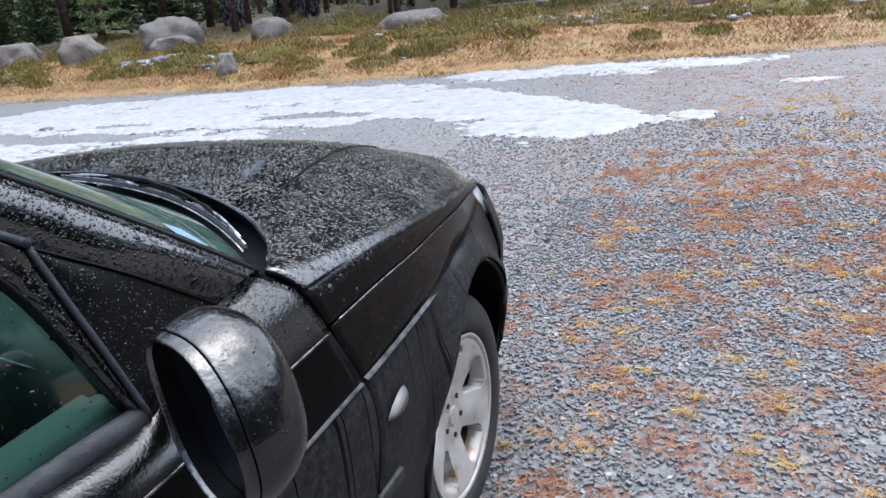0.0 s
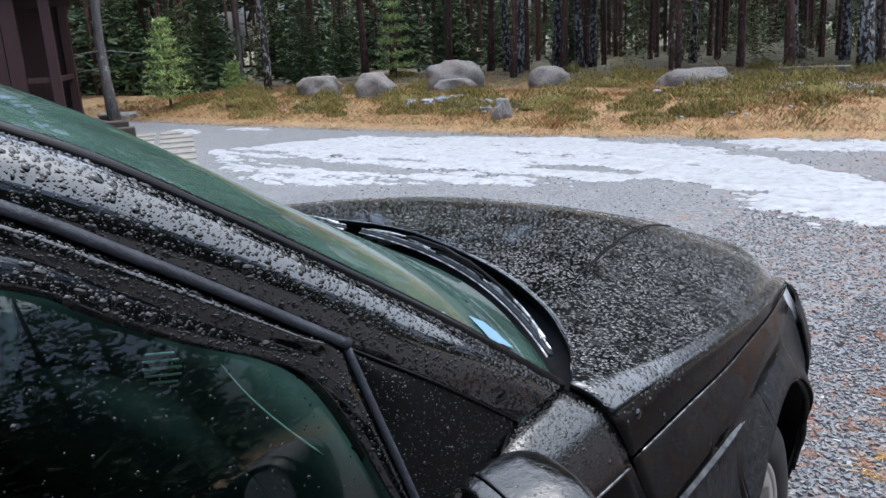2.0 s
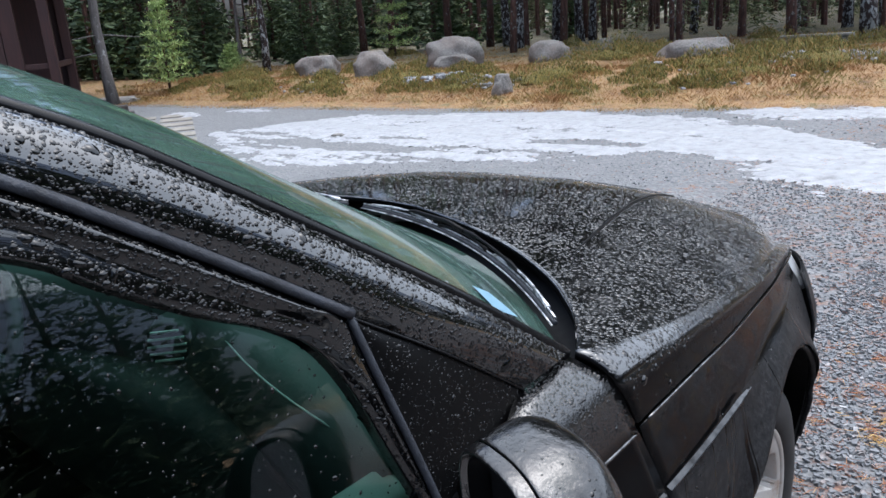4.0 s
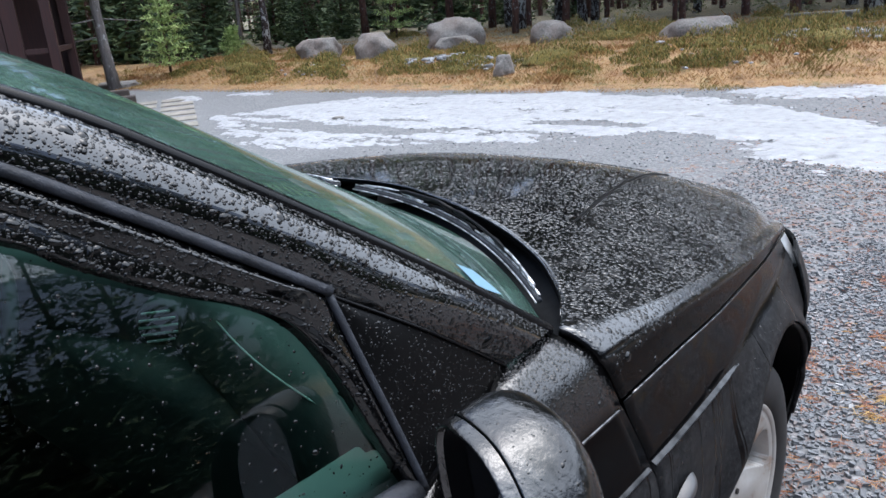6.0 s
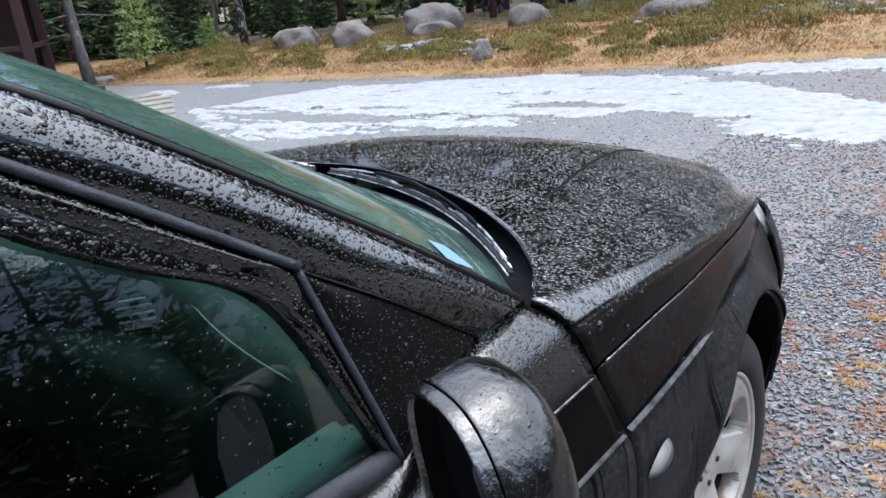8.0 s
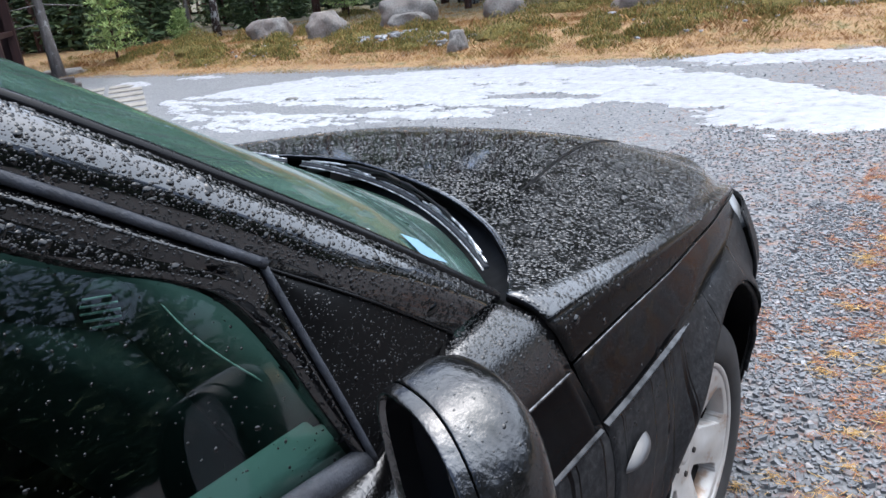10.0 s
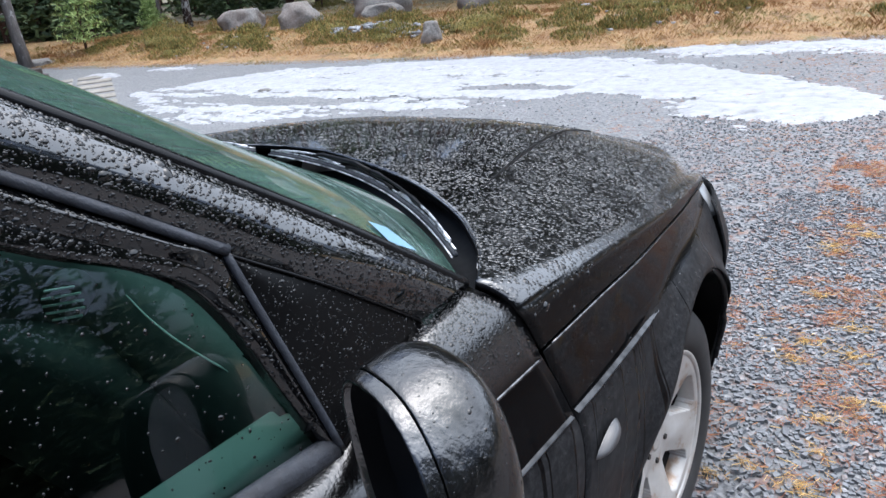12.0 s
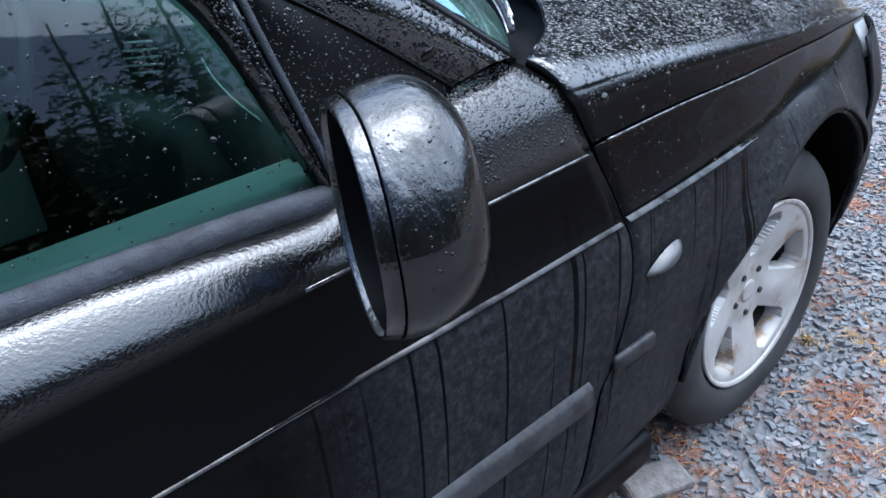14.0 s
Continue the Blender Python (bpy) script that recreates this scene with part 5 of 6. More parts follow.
def wheel():
    w = thing("wheel", "", "")
    part("tyre", revolve([(-0.10, 0.225), (-0.108, 0.265), (-0.104, 0.302), (-0.088, 0.317), (-0.05, 0.322), (0.05, 0.322), (0.080, 0.318),
                          (0.096, 0.305), (0.107, 0.278), (0.110, 0.254), (0.106, 0.234), (0.097, 0.221), (0.08, 0.216)], 72), TYRE, w, "black road-dusty tyre")
    tread = bmesh.new()
    for k in range(60):
        a = 2 * math.pi * k / 60
        for x0 in (-0.085, 0.03):
            box(tread, x0, -0.010, 0.317, x0 + 0.040, 0.006, 0.3245, Matrix.Rotation(a, 4, "X") @ Matrix.Rotation(0.3 if x0 > 0 else -0.3, 4, "Z"))
    part("tread", tread, TYRE, w, smooth=False, kind="stuff")
    # barrel darkened to carry the shade behind the spoke openings
    part("barrel", revolve([(-0.09, 0.195), (-0.07, 0.19), (0.02, 0.186), (0.058, 0.194)], 48), DARK_METAL, w, "dark inner barrel of the wheel, coloured as shade behind the spokes")
    part("rim", revolve([(0.058, 0.1955), (0.066, 0.199), (0.088, 0.212), (0.101, 0.2175), (0.103, 0.213), (0.098, 0.206), (0.078, 0.200), (0.059, 0.195)], 72), ALLOY, w, "dull silver alloy rim with brownish brake dust")
    # five broad spokes round a dished centre
    bm = bmesh.new()
    NA, NR = 360, 48
    def open_here(r, a):
        """True inside one of the five windows."""
        k = ((a - 0.66) / (2 * math.pi) * 5) % 1.0 - 0.5
        half = 0.010 + 0.56 * max(r - 0.088, 0)
        return 0.088 < r < 0.190 and abs(k * 2 * math.pi / 5 * r) < min(half, 0.055) - 1.1 * max(r - 0.176, 0)
    vs = {}
    def depth(r, a):
        k = ((a - 0.66) / (2 * math.pi) * 5) % 1.0
        ridge = math.cos(2 * math.pi * k)
        return 0.070 + 0.026 * min(max((r - 0.07) / 0.125, 0), 1) ** 1.4 + 0.006 * ridge * math.sin(min(max((r - 0.05) / 0.15, 0), 1) * math.pi)
    def vert(i, j, back):
        key = (i % NA, j, back)
        if key not in vs:
            a, r = 2 * math.pi * i / NA, 0.012 + (0.2085 - 0.012) * j / NR
            vs[key] = bm.verts.new((depth(r, a) - (0.042 if back else 0), r * math.cos(a), r * math.sin(a)))
        return vs[key]
    solid = {}
    for i in range(NA):
        for j in range(NR):
            solid[i, j] = not open_here(0.012 + 0.1965 * (j + 0.5) / NR, 2 * math.pi * (i + 0.5) / NA)
    for i in range(NA):
        for j in range(NR):
            if not solid[i, j]:
                continue
            bm.faces.new((vert(i, j, 0), vert(i + 1, j, 0), vert(i + 1, j + 1, 0), vert(i, j + 1, 0)))
            for (di, dj), (p, q) in (((1, 0), ((1, 0), (1, 1))), ((-1, 0), ((0, 1), (0, 0))), ((0, 1), ((1, 1), (0, 1))), ((0, -1), ((0, 0), (1, 0)))):
                if not solid.get(((i + di) % NA, j + dj), True):
                    a0, a1 = (i + p[0], j + p[1]), (i + q[0], j + q[1])
                    bm.faces.new((vert(*a0, 0), vert(*a0, 1), vert(*a1, 1), vert(*a1, 0)))
    bmesh.ops.recalc_face_normals(bm, faces=bm.faces)
    face = part("wheel_face", bm, ALLOY, w, "five broad silver spokes")
    part("centre_cap", revolve([(0.066, 0.028), (0.0715, 0.0265), (0.0725, 0.018), (0.0725, 0.001)], 28), ALLOY, w)
    # small dark heads stand in for the shaded bolt holes
    for k in range(5):
        a = 2 * math.pi * k / 5 + 0.66
        bm = bmesh.new()
        bmesh.ops.create_cone(bm, cap_ends=True, segments=6, radius1=0.008, radius2=0.007, depth=0.008,
                              matrix=Matrix.Translation((0.071, 0.052 * math.cos(a), 0.055 * math.sin(a))) @ Matrix.Rotation(radians(90), 4, "Y"))
        part("wheel_bolt", bm, DARK_METAL, w, smooth=False)
    part("brake_disc", revolve([(0.0, 0.05), (0.02, 0.06), (0.02, 0.15), (0.0, 0.15)], 40), DARK_METAL, w, "rusty brake disc behind the spokes")
    return w


first = wheel()
first.parent = car
for k in ("label", "category"):
    if k in first:
        del first[k]
WX = 0.704
first.matrix_basis = pose(WX, -0.018, 0.325, 14, 0, 0)
for x, y, turn, spin in ((-WX, 0, 180, 30), (WX, -2.80, 0, 50), (-WX, -2.80, 180, 10)):
    c = copy_thing(first, pose(x, y, 0.325, 0, 0, turn) @ pose(0, 0, 0, spin, 0, 0))
    c.parent = car

# side repeater and badge on the fender
def lozenge(y0, z0, y1, z1, w, bulk, sign=1, n=14):
    """A leaf-shaped raised piece lying on the body side."""
    bm = bmesh.new()
    def f(u, v):
        a, r = 2 * math.pi * u, v
        s, c = math.cos(a) * 0.5 + 0.5, math.sin(a)
        wide = w * (0.55 + 0.45 * s)
        y = y0 + (y1 - y0) * (0.5 + (s - 0.5) * r)
        z = z0 + (z1 - z0) * (0.5 + (s - 0.5) * r) + c * wide * r
        return sign * (flank(y, z) + 0.001 + bulk * (1 - r ** 3)), y, z
    return grid(f, 28, 6)


part("side_repeater", lozenge(-0.606, 0.694, -0.522, 0.712, 0.019, 0.016), CLEAR_LAMP, car, "clear leaf-shaped indicator lamp on the fender")
part("rubbing_pad", box(bmesh.new(), -0.007, -0.046, -0.014, 0.007, 0.046, 0.014, pose(flank(-0.62, 0.567) - tuck(-0.62, 0.567) + 0.003, -0.619, 0.567, 2, 0, -2), 0.006), DUSTY, car, "small black rubbing pad")

# ---------------- windscreen, pillars and cowl ----------------
A_LINE = [(0.820, -0.768, 1.030), (0.783, -0.925, 1.152), (0.752, -1.060, 1.248), (0.722, -1.170, 1.324), (0.691, -1.270, 1.388), (0.642, -1.42, 1.462)]
G_LINE = [(0.823, -0.868, 1.024), (0.813, -0.985, 1.112), (0.785, -1.087, 1.183), (0.763, -1.175, 1.246), (0.744, -1.265, 1.308), (0.725, -1.355, 1.366), (0.700, -1.48, 1.430)]
MID = [(0, -0.395, 1.040), (0, -0.588, 1.140), (0, -0.785, 1.250), (0, -0.950, 1.350), (0, -1.085, 1.426), (0, -1.22, 1.484)]


def screen_at(u, v, sink=0.0):
    a = 2 * u - 1
    s, c = spline(A_LINE, v), spline(MID, v)
    w = abs(a) ** 2.1
    return s[0] * a, c[1] + (s[1] - c[1]) * w, c[2] + (s[2] - c[2]) * w - sink


screen = part("windscreen", grid(lambda u, v: screen_at(u, v, 0.006), 48, 24), SCREEN, car, "green-tinted wet windscreen")
for sign in (1, -1):
    bm = bmesh.new()
    tube(bm, [(sign * p[0], p[1], p[2]) for p in [spline(A_LINE, k / 40) for k in range(41)]], 0.0082, 8)
    part("windscreen_trim", bm, TRIM, car, "black rubber trim beside the windscreen")

    def pillar(u, v):
        a, g = spline(A_LINE, u), spline(G_LINE, u)
        p = a + (g - a) * v
        out = 0.020 * math.sin(math.pi * v) ** 0.8
        if v < 0.06:
            out -= 0.006
        return sign * (p[0] + out * 0.75), p[1] + out * 0.1, p[2] + out * 0.65
    part("windscreen_pillar", grid(pillar, 60, 18, flip=sign > 0), PILLAR_PAINT, car, "wet black windscreen pillar beaded with drops")
    bm = bmesh.new()
    tube(bm, [(sign * (p[0] + 0.006), p[1] + 0.001, p[2] + 0.004) for p in [spline(G_LINE, 2 / 6 + (4 / 6) * k / 40) for k in range(41)]], 0.0054, 8)
    part("door_seal", bm, RUBBER, car, "grey-blue weathered rubber seal above the door")
    bm = bmesh.new()
    tube(bm, [(sign * (p[0] + 0.002), p[1], p[2] + 0.001) for p in [spline(G_LINE, (2 / 6) * k / 20) for k in range(21)]], 0.0018, 6)
    part("pillar_joint", bm, TRIM, car)

    part("pillar_foot_joint", tube(bmesh.new(), [(sign * 0.806, -0.762, 1.033), (sign * 0.812, -0.82, 1.030), (sign * 0.818, -0.872, 1.022), (sign * 0.826, -0.935, 0.999), (sign * 0.836, -1.03, 0.958)], 0.0062, 8), TRIM, car, "black seal between the pillar foot and the door")

    # mirror sail panel
    bar = [(0.785, -1.087, 1.183), (0.804, -1.073, 1.114), (0.822, -1.055, 1.038), (0.838, -1.036, 0.958)]
    def sail(u, v):
        g = spline(G_LINE, (2 / 6) * (1 - u))
        b = spline(bar, u)
        p = g + (b - g) * v
        return sign * (p[0] + 0.004 * math.sin(math.pi * v)), p[1], p[2]
    part("sail_panel", grid(sail, 24, 12, flip=sign < 0), PLASTIC, car, "black triangular panel behind the door mirror")
    bm = bmesh.new()
    tube(bm, [(sign * (spline(bar, k / 16)[0] + 0.004), *spline(bar, k / 16)[1:]) for k in range(17)], 0.0042, 8)
    part("window_bar", bm, RUBBER, car, "rubber-edged bar in front of the side window")

    # door frame round the window
    W_EDGE = [(0.834, -1.045, 0.950), (0.814, -1.078, 1.040), (0.799, -1.100, 1.105), (0.788, -1.128, 1.158), (0.779, -1.168, 1.194), (0.768, -1.232, 1.228),
              (0.758, -1.295, 1.268), (0.748, -1.352, 1.305), (0.735, -1.50, 1.350), (0.72, -1.78, 1.380)]
    OUTER = [tuple(p) for p in bar[::-1]] + [(0.774, -1.130, 1.213), (0.763, -1.175, 1.246), (0.744, -1.265, 1.308), (0.725, -1.355, 1.366), (0.700, -1.48, 1.430), (0.688, -1.78, 1.445)]
    def frame_at(u, v):
        o, w = spline(OUTER, u), spline(W_EDGE, u)
        p = o + (w - o) * v
        flange = 0.009 * min(v / 0.20, 1) * (1 - 0.75 * min(max((v - 0.22) / 0.3, 0), 1)) * min(max((u - 0.30) / 0.1, 0), 1)
        inward = 0.014 * max(v - 0.90, 0) / 0.10
        return sign * (p[0] + 0.004 * math.sin(math.pi * v) + flange - inward), p[1], p[2] + 0.25 * flange
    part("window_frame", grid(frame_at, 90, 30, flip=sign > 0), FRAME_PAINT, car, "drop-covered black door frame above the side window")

    def pane(u, v):
        y = -1.03 - 0.77 * u
        zt = table([-1.80, -1.50, -1.352, -1.232, -1.168, -1.128, -1.10, -1.078, -1.03], [1.395, 1.365, 1.320, 1.243, 1.208, 1.172, 1.12, 1.055, 0.96])(y)
        z = 0.93 + (zt - 0.93) * v
        return sign * (0.818 - 0.235 * (z - 0.985) - 0.15 * (z - 0.985) ** 2), y, z
    part("side_window", grid(pane, 30, 16, flip=sign > 0), SIDE_GLASS, car, "green-tinted closed side window with rain marks")

    def rear_pane(u, v):
        y = -1.82 - 0.62 * u
        zt = 1.385 - 0.25 * u ** 2
        z = 0.955 + (zt - 0.955) * v
        return sign * (0.818 - 0.235 * (z - 0.985) - 0.15 * (z - 0.985) ** 2), y, z
    part("side_window", grid(rear_pane, 12, 10, flip=sign > 0), SIDE_GLASS, car)
    part("centre_pillar", box(bmesh.new(), sign * 0.77 - 0.02, -1.83, 0.97, sign * 0.77 + 0.02, -1.77, 1.40, None, 0.01), PLASTIC, car)

    # belt rubber
    def belt(u, v):
        y = -1.040 - 1.41 * u
        z = 0.9475 + belt_rise(y) + 0.025 * math.sin(math.pi * v * 0.5) - 0.006 * max(v - 0.8, 0) / 0.2
        return sign * (0.8435 - 0.0215 * v ** 1.5 + 0.004 * math.sin(math.pi * v)), y, z
    part("belt_seal", grid(belt, 20, 8, flip=sign > 0), RUBBER, car, "grey-blue rubber strip under the side window")


def roof_at(u, v):
    a = 2 * u - 1
    s = spline([(0.700, -1.42, 1.415), (0.690, -1.75, 1.44), (0.685, -2.2, 1.44), (0.70, -2.6, 1.40), (0.74, -2.95, 1.25), (0.79, -3.2, 1.02)], v)
    c = spline([(0, -1.19, 1.487), (0, -1.6, 1.52), (0, -2.1, 1.51), (0, -2.55, 1.44), (0, -2.95, 1.27), (0, -3.25, 1.03)], v)
    w = abs(a) ** 2.4
    return s[0] * a, c[1] + (s[1] - c[1]) * w, c[2] + (s[2] - c[2]) * w


part("roof", grid(roof_at, 24, 20), PAINT, car, "black roof and sloping rear")
def boot_at(u, v):
    a = 2 * u - 1
    y = -3.20 - (0.64 + 0.10 * math.cos(a * math.pi / 2)) * v
    return math.sin(a * math.pi / 2) * flank(max(y, -3.84), 0.97), y, 1.022 - 0.02 * v - 0.02 * a * a * (1 - v)


part("boot_lid", grid(boot_at, 16, 8), PAINT, car)


def cowl_at(u, v):
    x = (2 * u - 1) * 0.818
    y0 = hood_rear(x) - 0.006
    s = min(abs(x) / 0.81, 1)
    yb = -0.36 - 0.42 * s ** 2.1
    y = y0 + 0.05 + (yb - 0.03 - y0 - 0.05) * v
    return x, y, (1.028 - 0.03 * (1 - s)) - 0.045 * math.sin(math.pi * min(v * 0.9 + 0.08, 1)) * (1 - 0.7 * s ** 6) - 0.012


part("cowl_panel", grid(cowl_at, 40, 10, flip=True), PLASTIC, car, "black plastic cowl below the windscreen")


def on_screen(x, v, lift):
    s = spline(A_LINE, v)
    p = screen_at((x / s[0] + 1) / 2, v)
    return p[0], p[1] + lift * 0.5, p[2] + lift


def wiper(name, x0, x1, v0, v1, pivot):
    w = thing(name, "", "")
    w.parent = car
    blade = [on_screen(x0 + (x1 - x0) * k / 24, v0 + (v1 - v0) * (k / 24) ** 1.2, 0.014) for k in range(25)]
    part("wiper_blade", tube(bmesh.new(), blade, 0.0042, 6), RUBBER, w)
    def above(k, h):
        p = blade[k]
        return p[0], p[1] + 0.3 * h, p[2] + h
    part("wiper_spring", tube(bmesh.new(), [above(k, 0.006) for k in range(25)], 0.0017, 5), WIPER_STEEL, w, "thin bright steel strip on the blade")
    part("wiper_spring", tube(bmesh.new(), [(q[0], q[1] - 0.008, q[2] - 0.001) for q in blade], 0.0014, 5), WIPER_STEEL, w, "thin bright steel strip on the blade")
    for k0, k1 in ((1, 8), (9, 15), (16, 23)):
        pts = [above(k, 0.007 + 0.006 * math.sin(math.pi * (k - k0) / (k1 - k0))) for k in range(k0, k1 + 1)]
        part("wiper_bracket", tube(bmesh.new(), pts, [0.0038 if j in (0, len(pts) - 1) else 0.0024 for j in range(len(pts))], 6), WIPER_STEEL if k0 != 9 else PLASTIC, w, "worn metal wiper bracket")
    pts = [above(k, 0.011 + 0.007 * math.sin(math.pi * (k - 4) / 16)) for k in range(4, 21)]
    part("wiper_bridge", tube(bmesh.new(), pts, [0.0026 + 0.0024 * (j % 5 == 2) for j in range(17)], 6), PLASTIC, w)
    arm = [pivot, (pivot[0] + 0.04 * (1 if x0 > pivot[0] else -1), pivot[1] - 0.012, pivot[2] + 0.026), above(18, 0.016), above(14, 0.020), above(12, 0.016)]
    part("wiper_arm", tube(bmesh.new(), arm, [0.010, 0.007, 0.0045, 0.004, 0.005], 8), PLASTIC, w)
    for k in ("label", "category"):
        if k in w:
            del w[k]
    return w


wiper("wiper", 0.775, 0.10, 0.004, 0.045, (0.04, -0.375, 1.020))
wiper("wiper", 0.05, -0.60, 0.05, 0.06, (-0.62, -0.56, 1.015))

# sticker low in the windscreen corner and a fleck on the trim
def stick(u, v):
    a = (0.895 * (1 - u) + 0.885 * u) * (1 - v) + (0.962 * (1 - u) + 0.942 * u) * v
    w = (0.150 * (1 - u) + 0.120 * u) * (1 - v) + (0.130 * (1 - u) + 0.086 * u) * v
    p = screen_at((a + 1) / 2, w)
    return p[0], p[1] + 0.001, p[2] - 0.003


part("screen_sticker", grid(stick, 6, 4), STICKER, screen, "pale blue inspection sticker inside the windscreen corner")
part("snow_fleck", box(bmesh.new(), 0.768, -0.933, 1.164, 0.773, -0.926, 1.168, None, 0.0015), SNOW, car, "white fleck of snow on the trim")

# ---------------- door mirrors ----------------
def mirror(sign):
    m = thing("door_mirror", "", "")
    m.parent = car
    for k in ("label", "category"):
        if k in m:
            del m[k]
    base = Matrix.Translation((0.989, -1.122, 1.013)) @ Matrix.Rotation(radians(-20), 4, "Z")
    def ring(a, w, h, d, drop=0.0, lean=0.0):
        c, s = math.cos(a), math.sin(a)
        e = 0.60 if c < 0 < s else 0.84
        x = math.copysign(abs(c) ** e, c) * w * 1.02
        z = math.copysign(abs(s) ** e, s) * h * 0.97
        x *= 1 - 0.40 * max(-s, 0) ** 2.5 * (c > 0)
        x += -0.25 * z
        p = base @ Vector((x + lean, d, z - drop))
        return sign * p.x, p.y, p.z
    rows = [(0.060, 0.087, 0.006, 0.0), (0.063, 0.0905, 0.0, 0.0), (0.0655, 0.093, 0.004, 0.0), (0.0675, 0.0955, 0.014, 0.001)]
    cap = [(0.0665, 0.0945, 0.016, 0.001), (0.069, 0.097, 0.018, 0.001), (0.0715, 0.099, 0.040, 0.0), (0.069, 0.096, 0.064, -0.004), (0.060, 0.085, 0.085, -0.007), (0.043, 0.062, 0.100, -0.009), (0.021, 0.031, 0.108, -0.010), (0.001, 0.001, 0.110, -0.011)]
    def band(table_rows):
        def f(u, v):
            r = spline([(*q, 0.0) for q in table_rows], v)
            return ring(2 * math.pi * u, r[0], r[1], r[2], r[3], -0.004 * (r[2] / 0.05))
        return f
    part("housing", grid(band(rows), 48, 10, flip=sign < 0), WET_CAP, m, "glossy black mirror housing")
    part("housing_cap", grid(band(cap), 48, 24, flip=sign < 0), WET_CAP, m, "rounded black mirror cap wet with rain")
    def inner(u, v):
        return ring(2 * math.pi * u, 0.060 - 0.002 * v, 0.087 - 0.002 * v, 0.006 + 0.03 * v, 0.0)
    part("housing_inside", grid(inner, 48, 4, flip=sign > 0), PLASTIC, m)
    def glass(u, v):
        return ring(2 * math.pi * u, 0.057 * v, 0.083 * v, 0.030 - 0.003 * v * v, 0.0)
    part("mirror_glass", grid(glass, 48, 5, flip=sign < 0), MIRROR, m, "mirror glass in a black surround")
    arm = bmesh.new()
    tube(arm, [(sign * 0.835, -0.985, 0.972), (sign * 0.89, -1.02, 0.970), (sign * 0.955, -1.062, 0.985)], [0.020, 0.019, 0.026], 12)
    part("mirror_foot", arm, PLASTIC, m)
    return m


mirror(1)
mirror(-1)

# ---------------- cabin ----------------
def dash_at(u, v):
    a = 2 * u - 1
    x = a * 0.76
    front, back = -0.415 - 0.36 * abs(a) ** 2.1, -0.822 - 0.262 * abs(x)
    if v < 0.8:
        t = v / 0.8
        return x, front + (back - front) * t, 1.012 - 0.038 * t - 0.012 * math.sin(math.pi * t)
    t = (v - 0.8) / 0.2
    return x, back - 0.012 * math.sin(math.pi * t), 0.974 - 0.15 * t


thick(part("dashboard", grid(dash_at, 32, 30), DASH, car, "dark grey dashboard with a soft grained top"), 0.02)
part("dash_front", box(bmesh.new(), -0.72, -0.96, 0.50, 0.72, -0.74, 0.84, None, 0.04), CABIN, car)
for sign in (1, -1):
    part("door_card", box(bmesh.new(), sign * 0.765 - 0.035, -1.76, 0.35, sign * 0.765 + 0.032, -1.02, 0.974, None, 0.012), CABIN_LIGHT, car, "pale grey inner door trim seen through the glass")
    seat = thing("front_seat", "", "")
    seat.parent = car
    for k in ("label", "category"):
        if k in seat:
            del seat[k]
    part("seat_cushion", box(bmesh.new(), sign * 0.38 - 0.25, -1.75, 0.38, sign * 0.38 + 0.25, -1.22, 0.56, None, 0.06), SEAT, seat)
    part("seat_back", box(bmesh.new(), -0.24, -0.07, 0.0, 0.24, 0.07, 0.62, pose(sign * 0.38, -1.74, 0.50, 14, 0, 0), 0.06), SEAT, seat, "grey cloth seat back")
    part("head_rest", box(bmesh.new(), -0.13, -0.05, 0.66, 0.13, 0.05, 0.84, pose(sign * 0.38, -1.74, 0.50, 14, 0, 0), 0.045), SEAT, seat)
part("rear_bench", box(bmesh.new(), -0.62, -2.75, 0.40, 0.62, -2.45, 1.0, None, 0.06), SEAT, car)
wheel_ring = bmesh.new()
at = Matrix.Translation((-0.38, -1.08, 0.86)) @ Matrix.Rotation(radians(66), 4, "X")
tube(wheel_ring, [at @ Vector((0.18 * math.cos(a), 0.18 * math.sin(a), 0)) for a in np.linspace(0, 2 * math.pi, 41)], 0.015, 8, False)
box(wheel_ring, -0.17, -0.03, -0.02, 0.17, 0.03, 0.01, at, 0.01)
part("steering_wheel", wheel_ring, CABIN, car, "dark steering wheel")
to_vent = pose(0.215, -0.975, 0.985, 0, 0, 48)


def pod(u, v):
    a, r = 2 * math.pi * u, min(v * 1.25, 1.0)
    back = 0.05 * max(v - 0.8, 0) / 0.2
    return to_vent @ Vector((0.036 * r * math.cos(a), back - 0.004 * (1 - r), 0.036 * r * math.sin(a)))


vent = part("air_vent", grid(pod, 28, 10), CABIN, car, "oval dashboard air vent with slats")
for k in range(5):
    w = 0.030 * math.sqrt(1 - ((k - 2) / 2.9) ** 2)
    part("vent_slat", box(bmesh.new(), -w, -0.010, -0.026 + 0.012 * k, w, -0.005, -0.0235 + 0.012 * k, to_vent), CABIN_LIGHT, vent, smooth=False)
part("dash_trim", tube(bmesh.new(), [(0.195 + 0.522 * f, -0.879 - 0.136 * f - 0.02 * math.sin(math.pi * f), 0.979) for f in [k / 12 for k in range(13)]], 0.0017, 6), PALE_SEAM, car, "thin pale seam along the dashboard")
for k in range(5):
    f = 0.016 * k
    part("defroster_slat", tube(bmesh.new(), [(0.42, -0.885 + f, 0.984), (0.63, -0.937 + f, 0.984)], 0.0018, 5), CABIN_LIGHT, car)


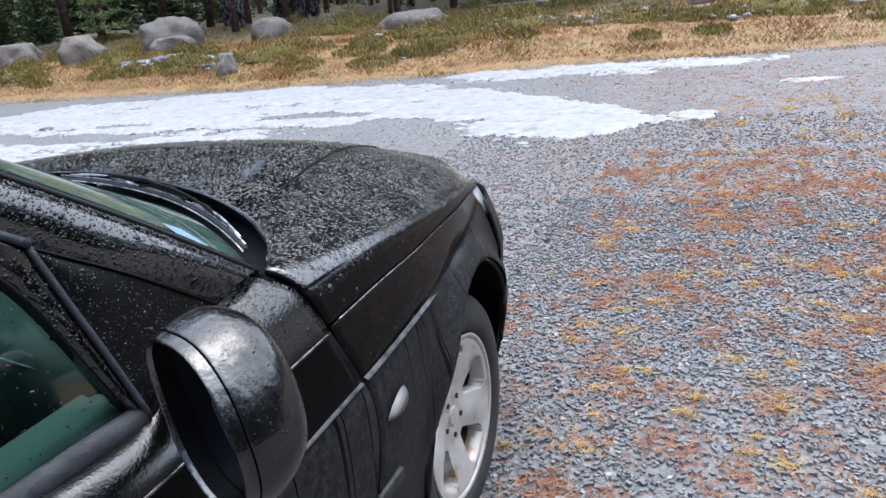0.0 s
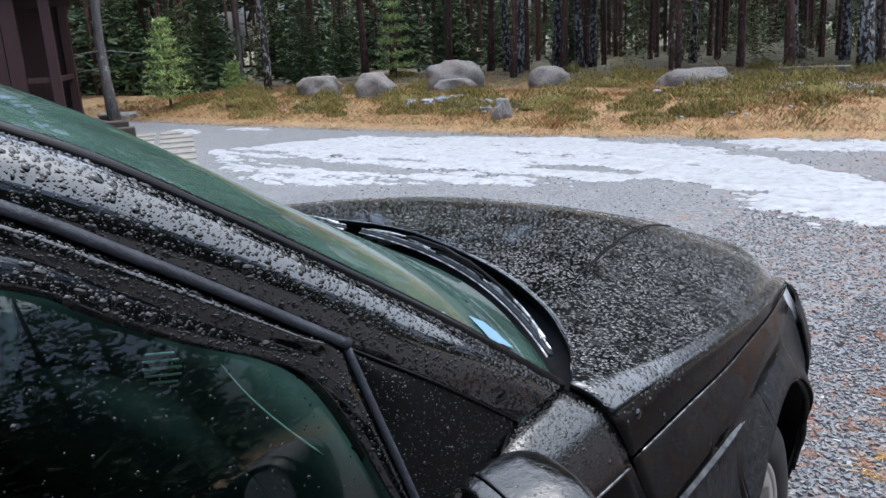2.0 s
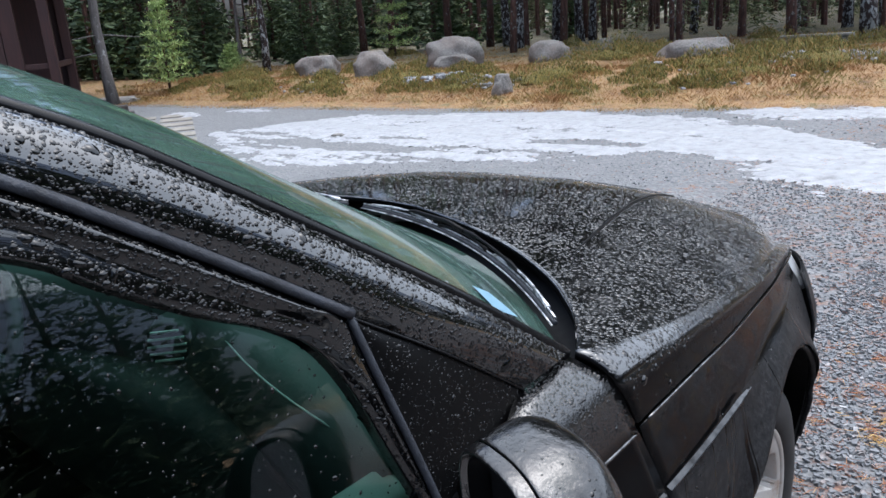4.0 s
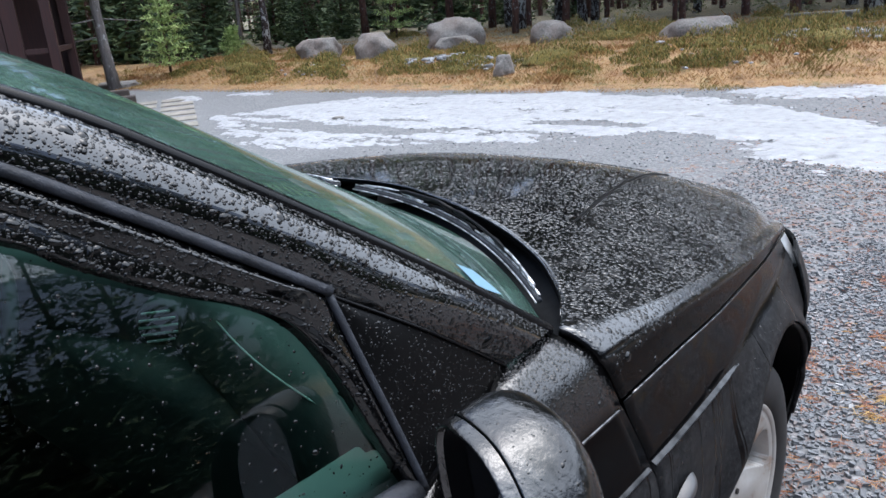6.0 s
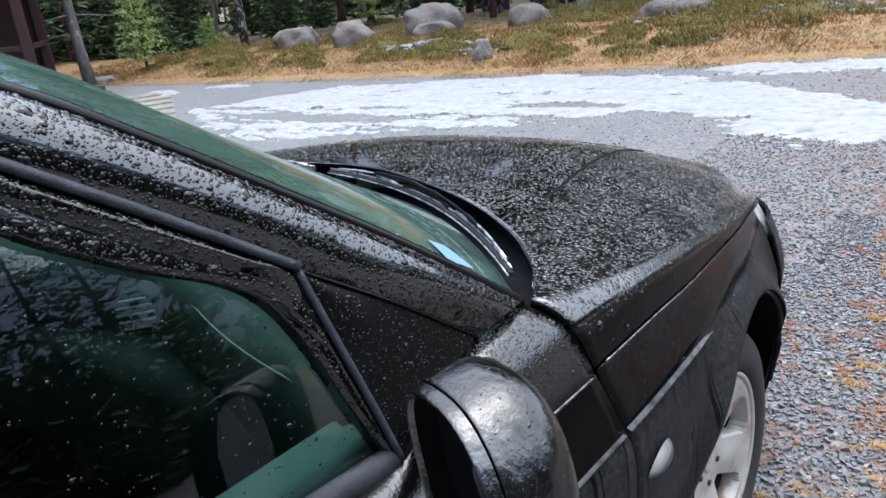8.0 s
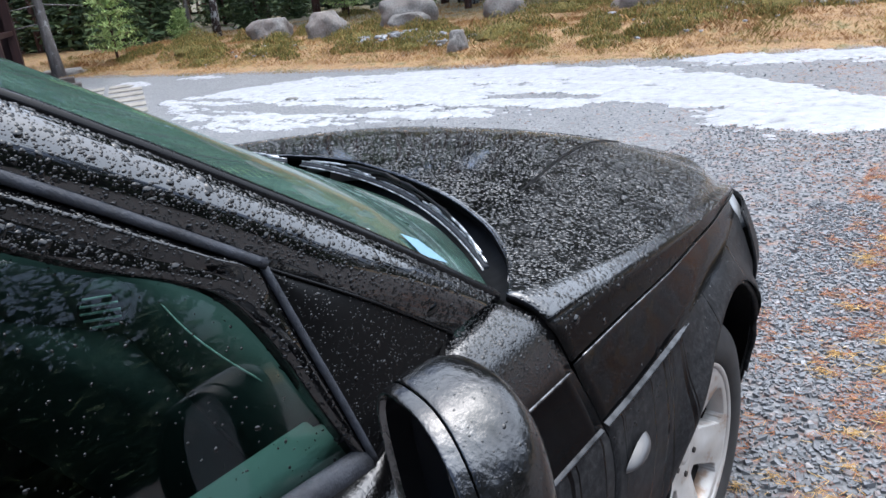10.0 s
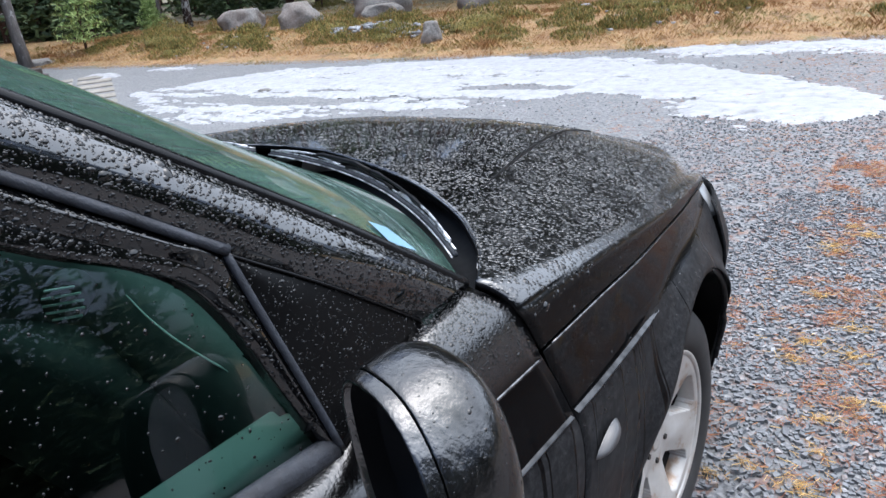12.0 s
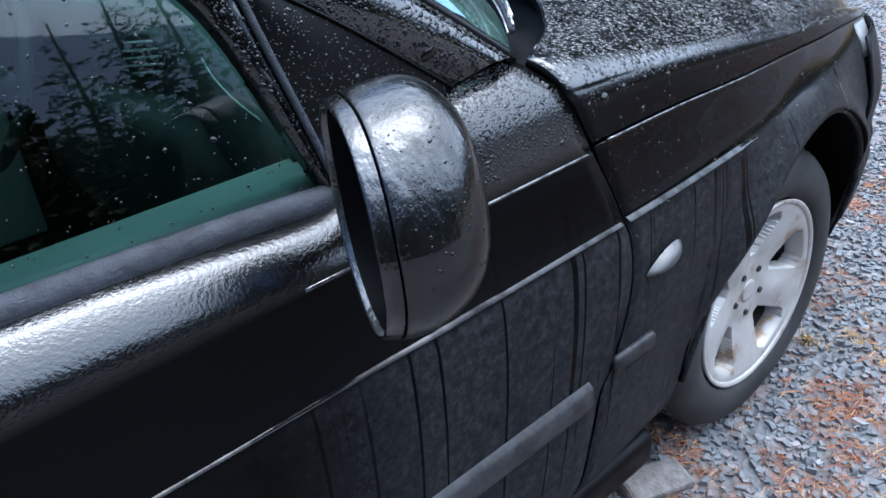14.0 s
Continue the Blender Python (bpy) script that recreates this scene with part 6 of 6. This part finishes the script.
# ---------------- rain drops on the car ----------------
def dome_shape(seed):
    """A bead of water: round, or drawn out and bent where drops have run together."""
    r = random.Random(seed)
    long = r.choice((1.0, 1.0, 1.0, 1.1, 1.25, 1.5))
    sx, sy, bend = long, r.uniform(0.72, 1.0) / long ** 0.35, r.uniform(-0.25, 0.25) * (long - 1)
    v = [(0, 0, 0.31)]
    for rad, h in ((0.62, 0.23), (1.0, -0.03)):
        for k in range(8):
            a = 2 * math.pi * k / 8
            j = r.uniform(0.86, 1.14)
            x, y = rad * math.cos(a) * sx * j, rad * math.sin(a) * sy * j
            v.append((x, y + bend * x * x, h))
    tri = [(0, 1 + k, 1 + (k + 1) % 8) for k in range(8)]
    for k in range(8):
        a, b = 1 + k, 1 + (k + 1) % 8
        tri += [(a, a + 8, b + 8), (a, b + 8, b)]
    return np.array(v), np.array(tri)


DOMES = [dome_shape(k) for k in range(24)]


def drops(ob, count, size, label, keep=lambda p, n: True, seed=5, run=1.0):
    """Beads of water over the faces of a panel."""
    rng = random.Random(seed)
    me = ob.data
    me.calc_loop_triangles()
    co = [v.co for v in me.vertices]
    tris = [t for t in me.loop_triangles]
    areas = np.cumsum([t.area for t in tris])
    vs, fs, at, made, tries = [], [], 0, 0, 0
    while made < count and tries < count * 12:
        tries += 1
        t = tris[int(np.searchsorted(areas, rng.random() * areas[-1]))]
        a, b = rng.random(), rng.random()
        if a + b > 1:
            a, b = 1 - a, 1 - b
        p0, p1, p2 = (co[k] for k in t.vertices)
        p = p0 + (p1 - p0) * a + (p2 - p0) * b
        n = Vector(t.normal)
        if (n.z < 0 if abs(n.z) > 1.6 * abs(n.x) else n.x * p.x < 0):
            n = -n
        if not keep(p, n):
            continue
        s = size * math.exp(rng.gauss(-0.30, 0.50))
        turn = n.to_track_quat("Z", "Y").to_matrix() @ Matrix.Rotation(rng.uniform(0, 6.28), 3, "Z")
        v, f = DOMES[made % 24]
        w = (v * s) @ np.array(turn).T
        if run > 1 and rng.random() < 0.4:
            w[:, 2] *= run
        vs.append(w + np.array(p))
        fs.append(f + at)
        at += len(v)
        made += 1
    if not vs:
        return
    v, f = np.concatenate(vs), np.concatenate(fs)
    m = bpy.data.meshes.new("rain_drops")
    m.vertices.add(len(v))
    m.vertices.foreach_set("co", v.ravel())
    m.loops.add(f.size)
    m.loops.foreach_set("vertex_index", f.ravel())
    m.polygons.add(len(f))
    m.polygons.foreach_set("loop_start", np.arange(len(f)) * 3)
    m.update(calc_edges=True)
    m.materials.append(DROP)
    m.polygons.foreach_set("use_smooth", [True] * len(m.polygons))
    tagged(new("rain_drops", m), label, "water", "", "stuff")


def parts_of(name):
    return [o for o in car.children_recursive if o.name.split(".")[0] == name and o.type == "MESH"]


drops(hood, 30000, 0.0020, "clear rain drops beaded on the black hood", lambda p, n: p.x > -0.55 and (noise.noise((p.x * 8, p.y * 8, 1.7)) > -0.12 or rng.random() < (0.45 if p.x < 0.4 else 0.8)) and not (p.x > 0.78 and p.y < -0.70) and (p.z > seam_z(min(p.y, 0.5)) + 0.05 or p.x < 0.6 or rng.random() < 0.12))
for name, count, size in (("windscreen_pillar", 7500, 0.00145), ("window_frame", 8000, 0.00145), ("sail_panel", 900, 0.0011), ("front_door", 11000, 0.0012), ("housing_cap", 700, 0.0010), ("fender", 900, 0.0012), ("side_window", 900, 0.0013)):
    ob = [o for o in parts_of(name) if sum(v.co.x for v in o.data.vertices) > 0][0]
    top = {"window_frame": lambda p, n: p.y < -1.16 or random.Random(p.x * 991 + p.z).random() < 0.55, "front_door": lambda p, n: p.z > 0.925 and -1.02 < p.y < gap_y(p.z) - 0.012 and p.z < belt_z(p.y) - 0.004 and n.x * p.x > 0, "fender": lambda p, n: p.z > 0.74}.get(name, lambda p, n: True)
    drops(ob, count, size, "clear rain drops on the car's " + name.replace("_", " "), top, 11, 1.0)
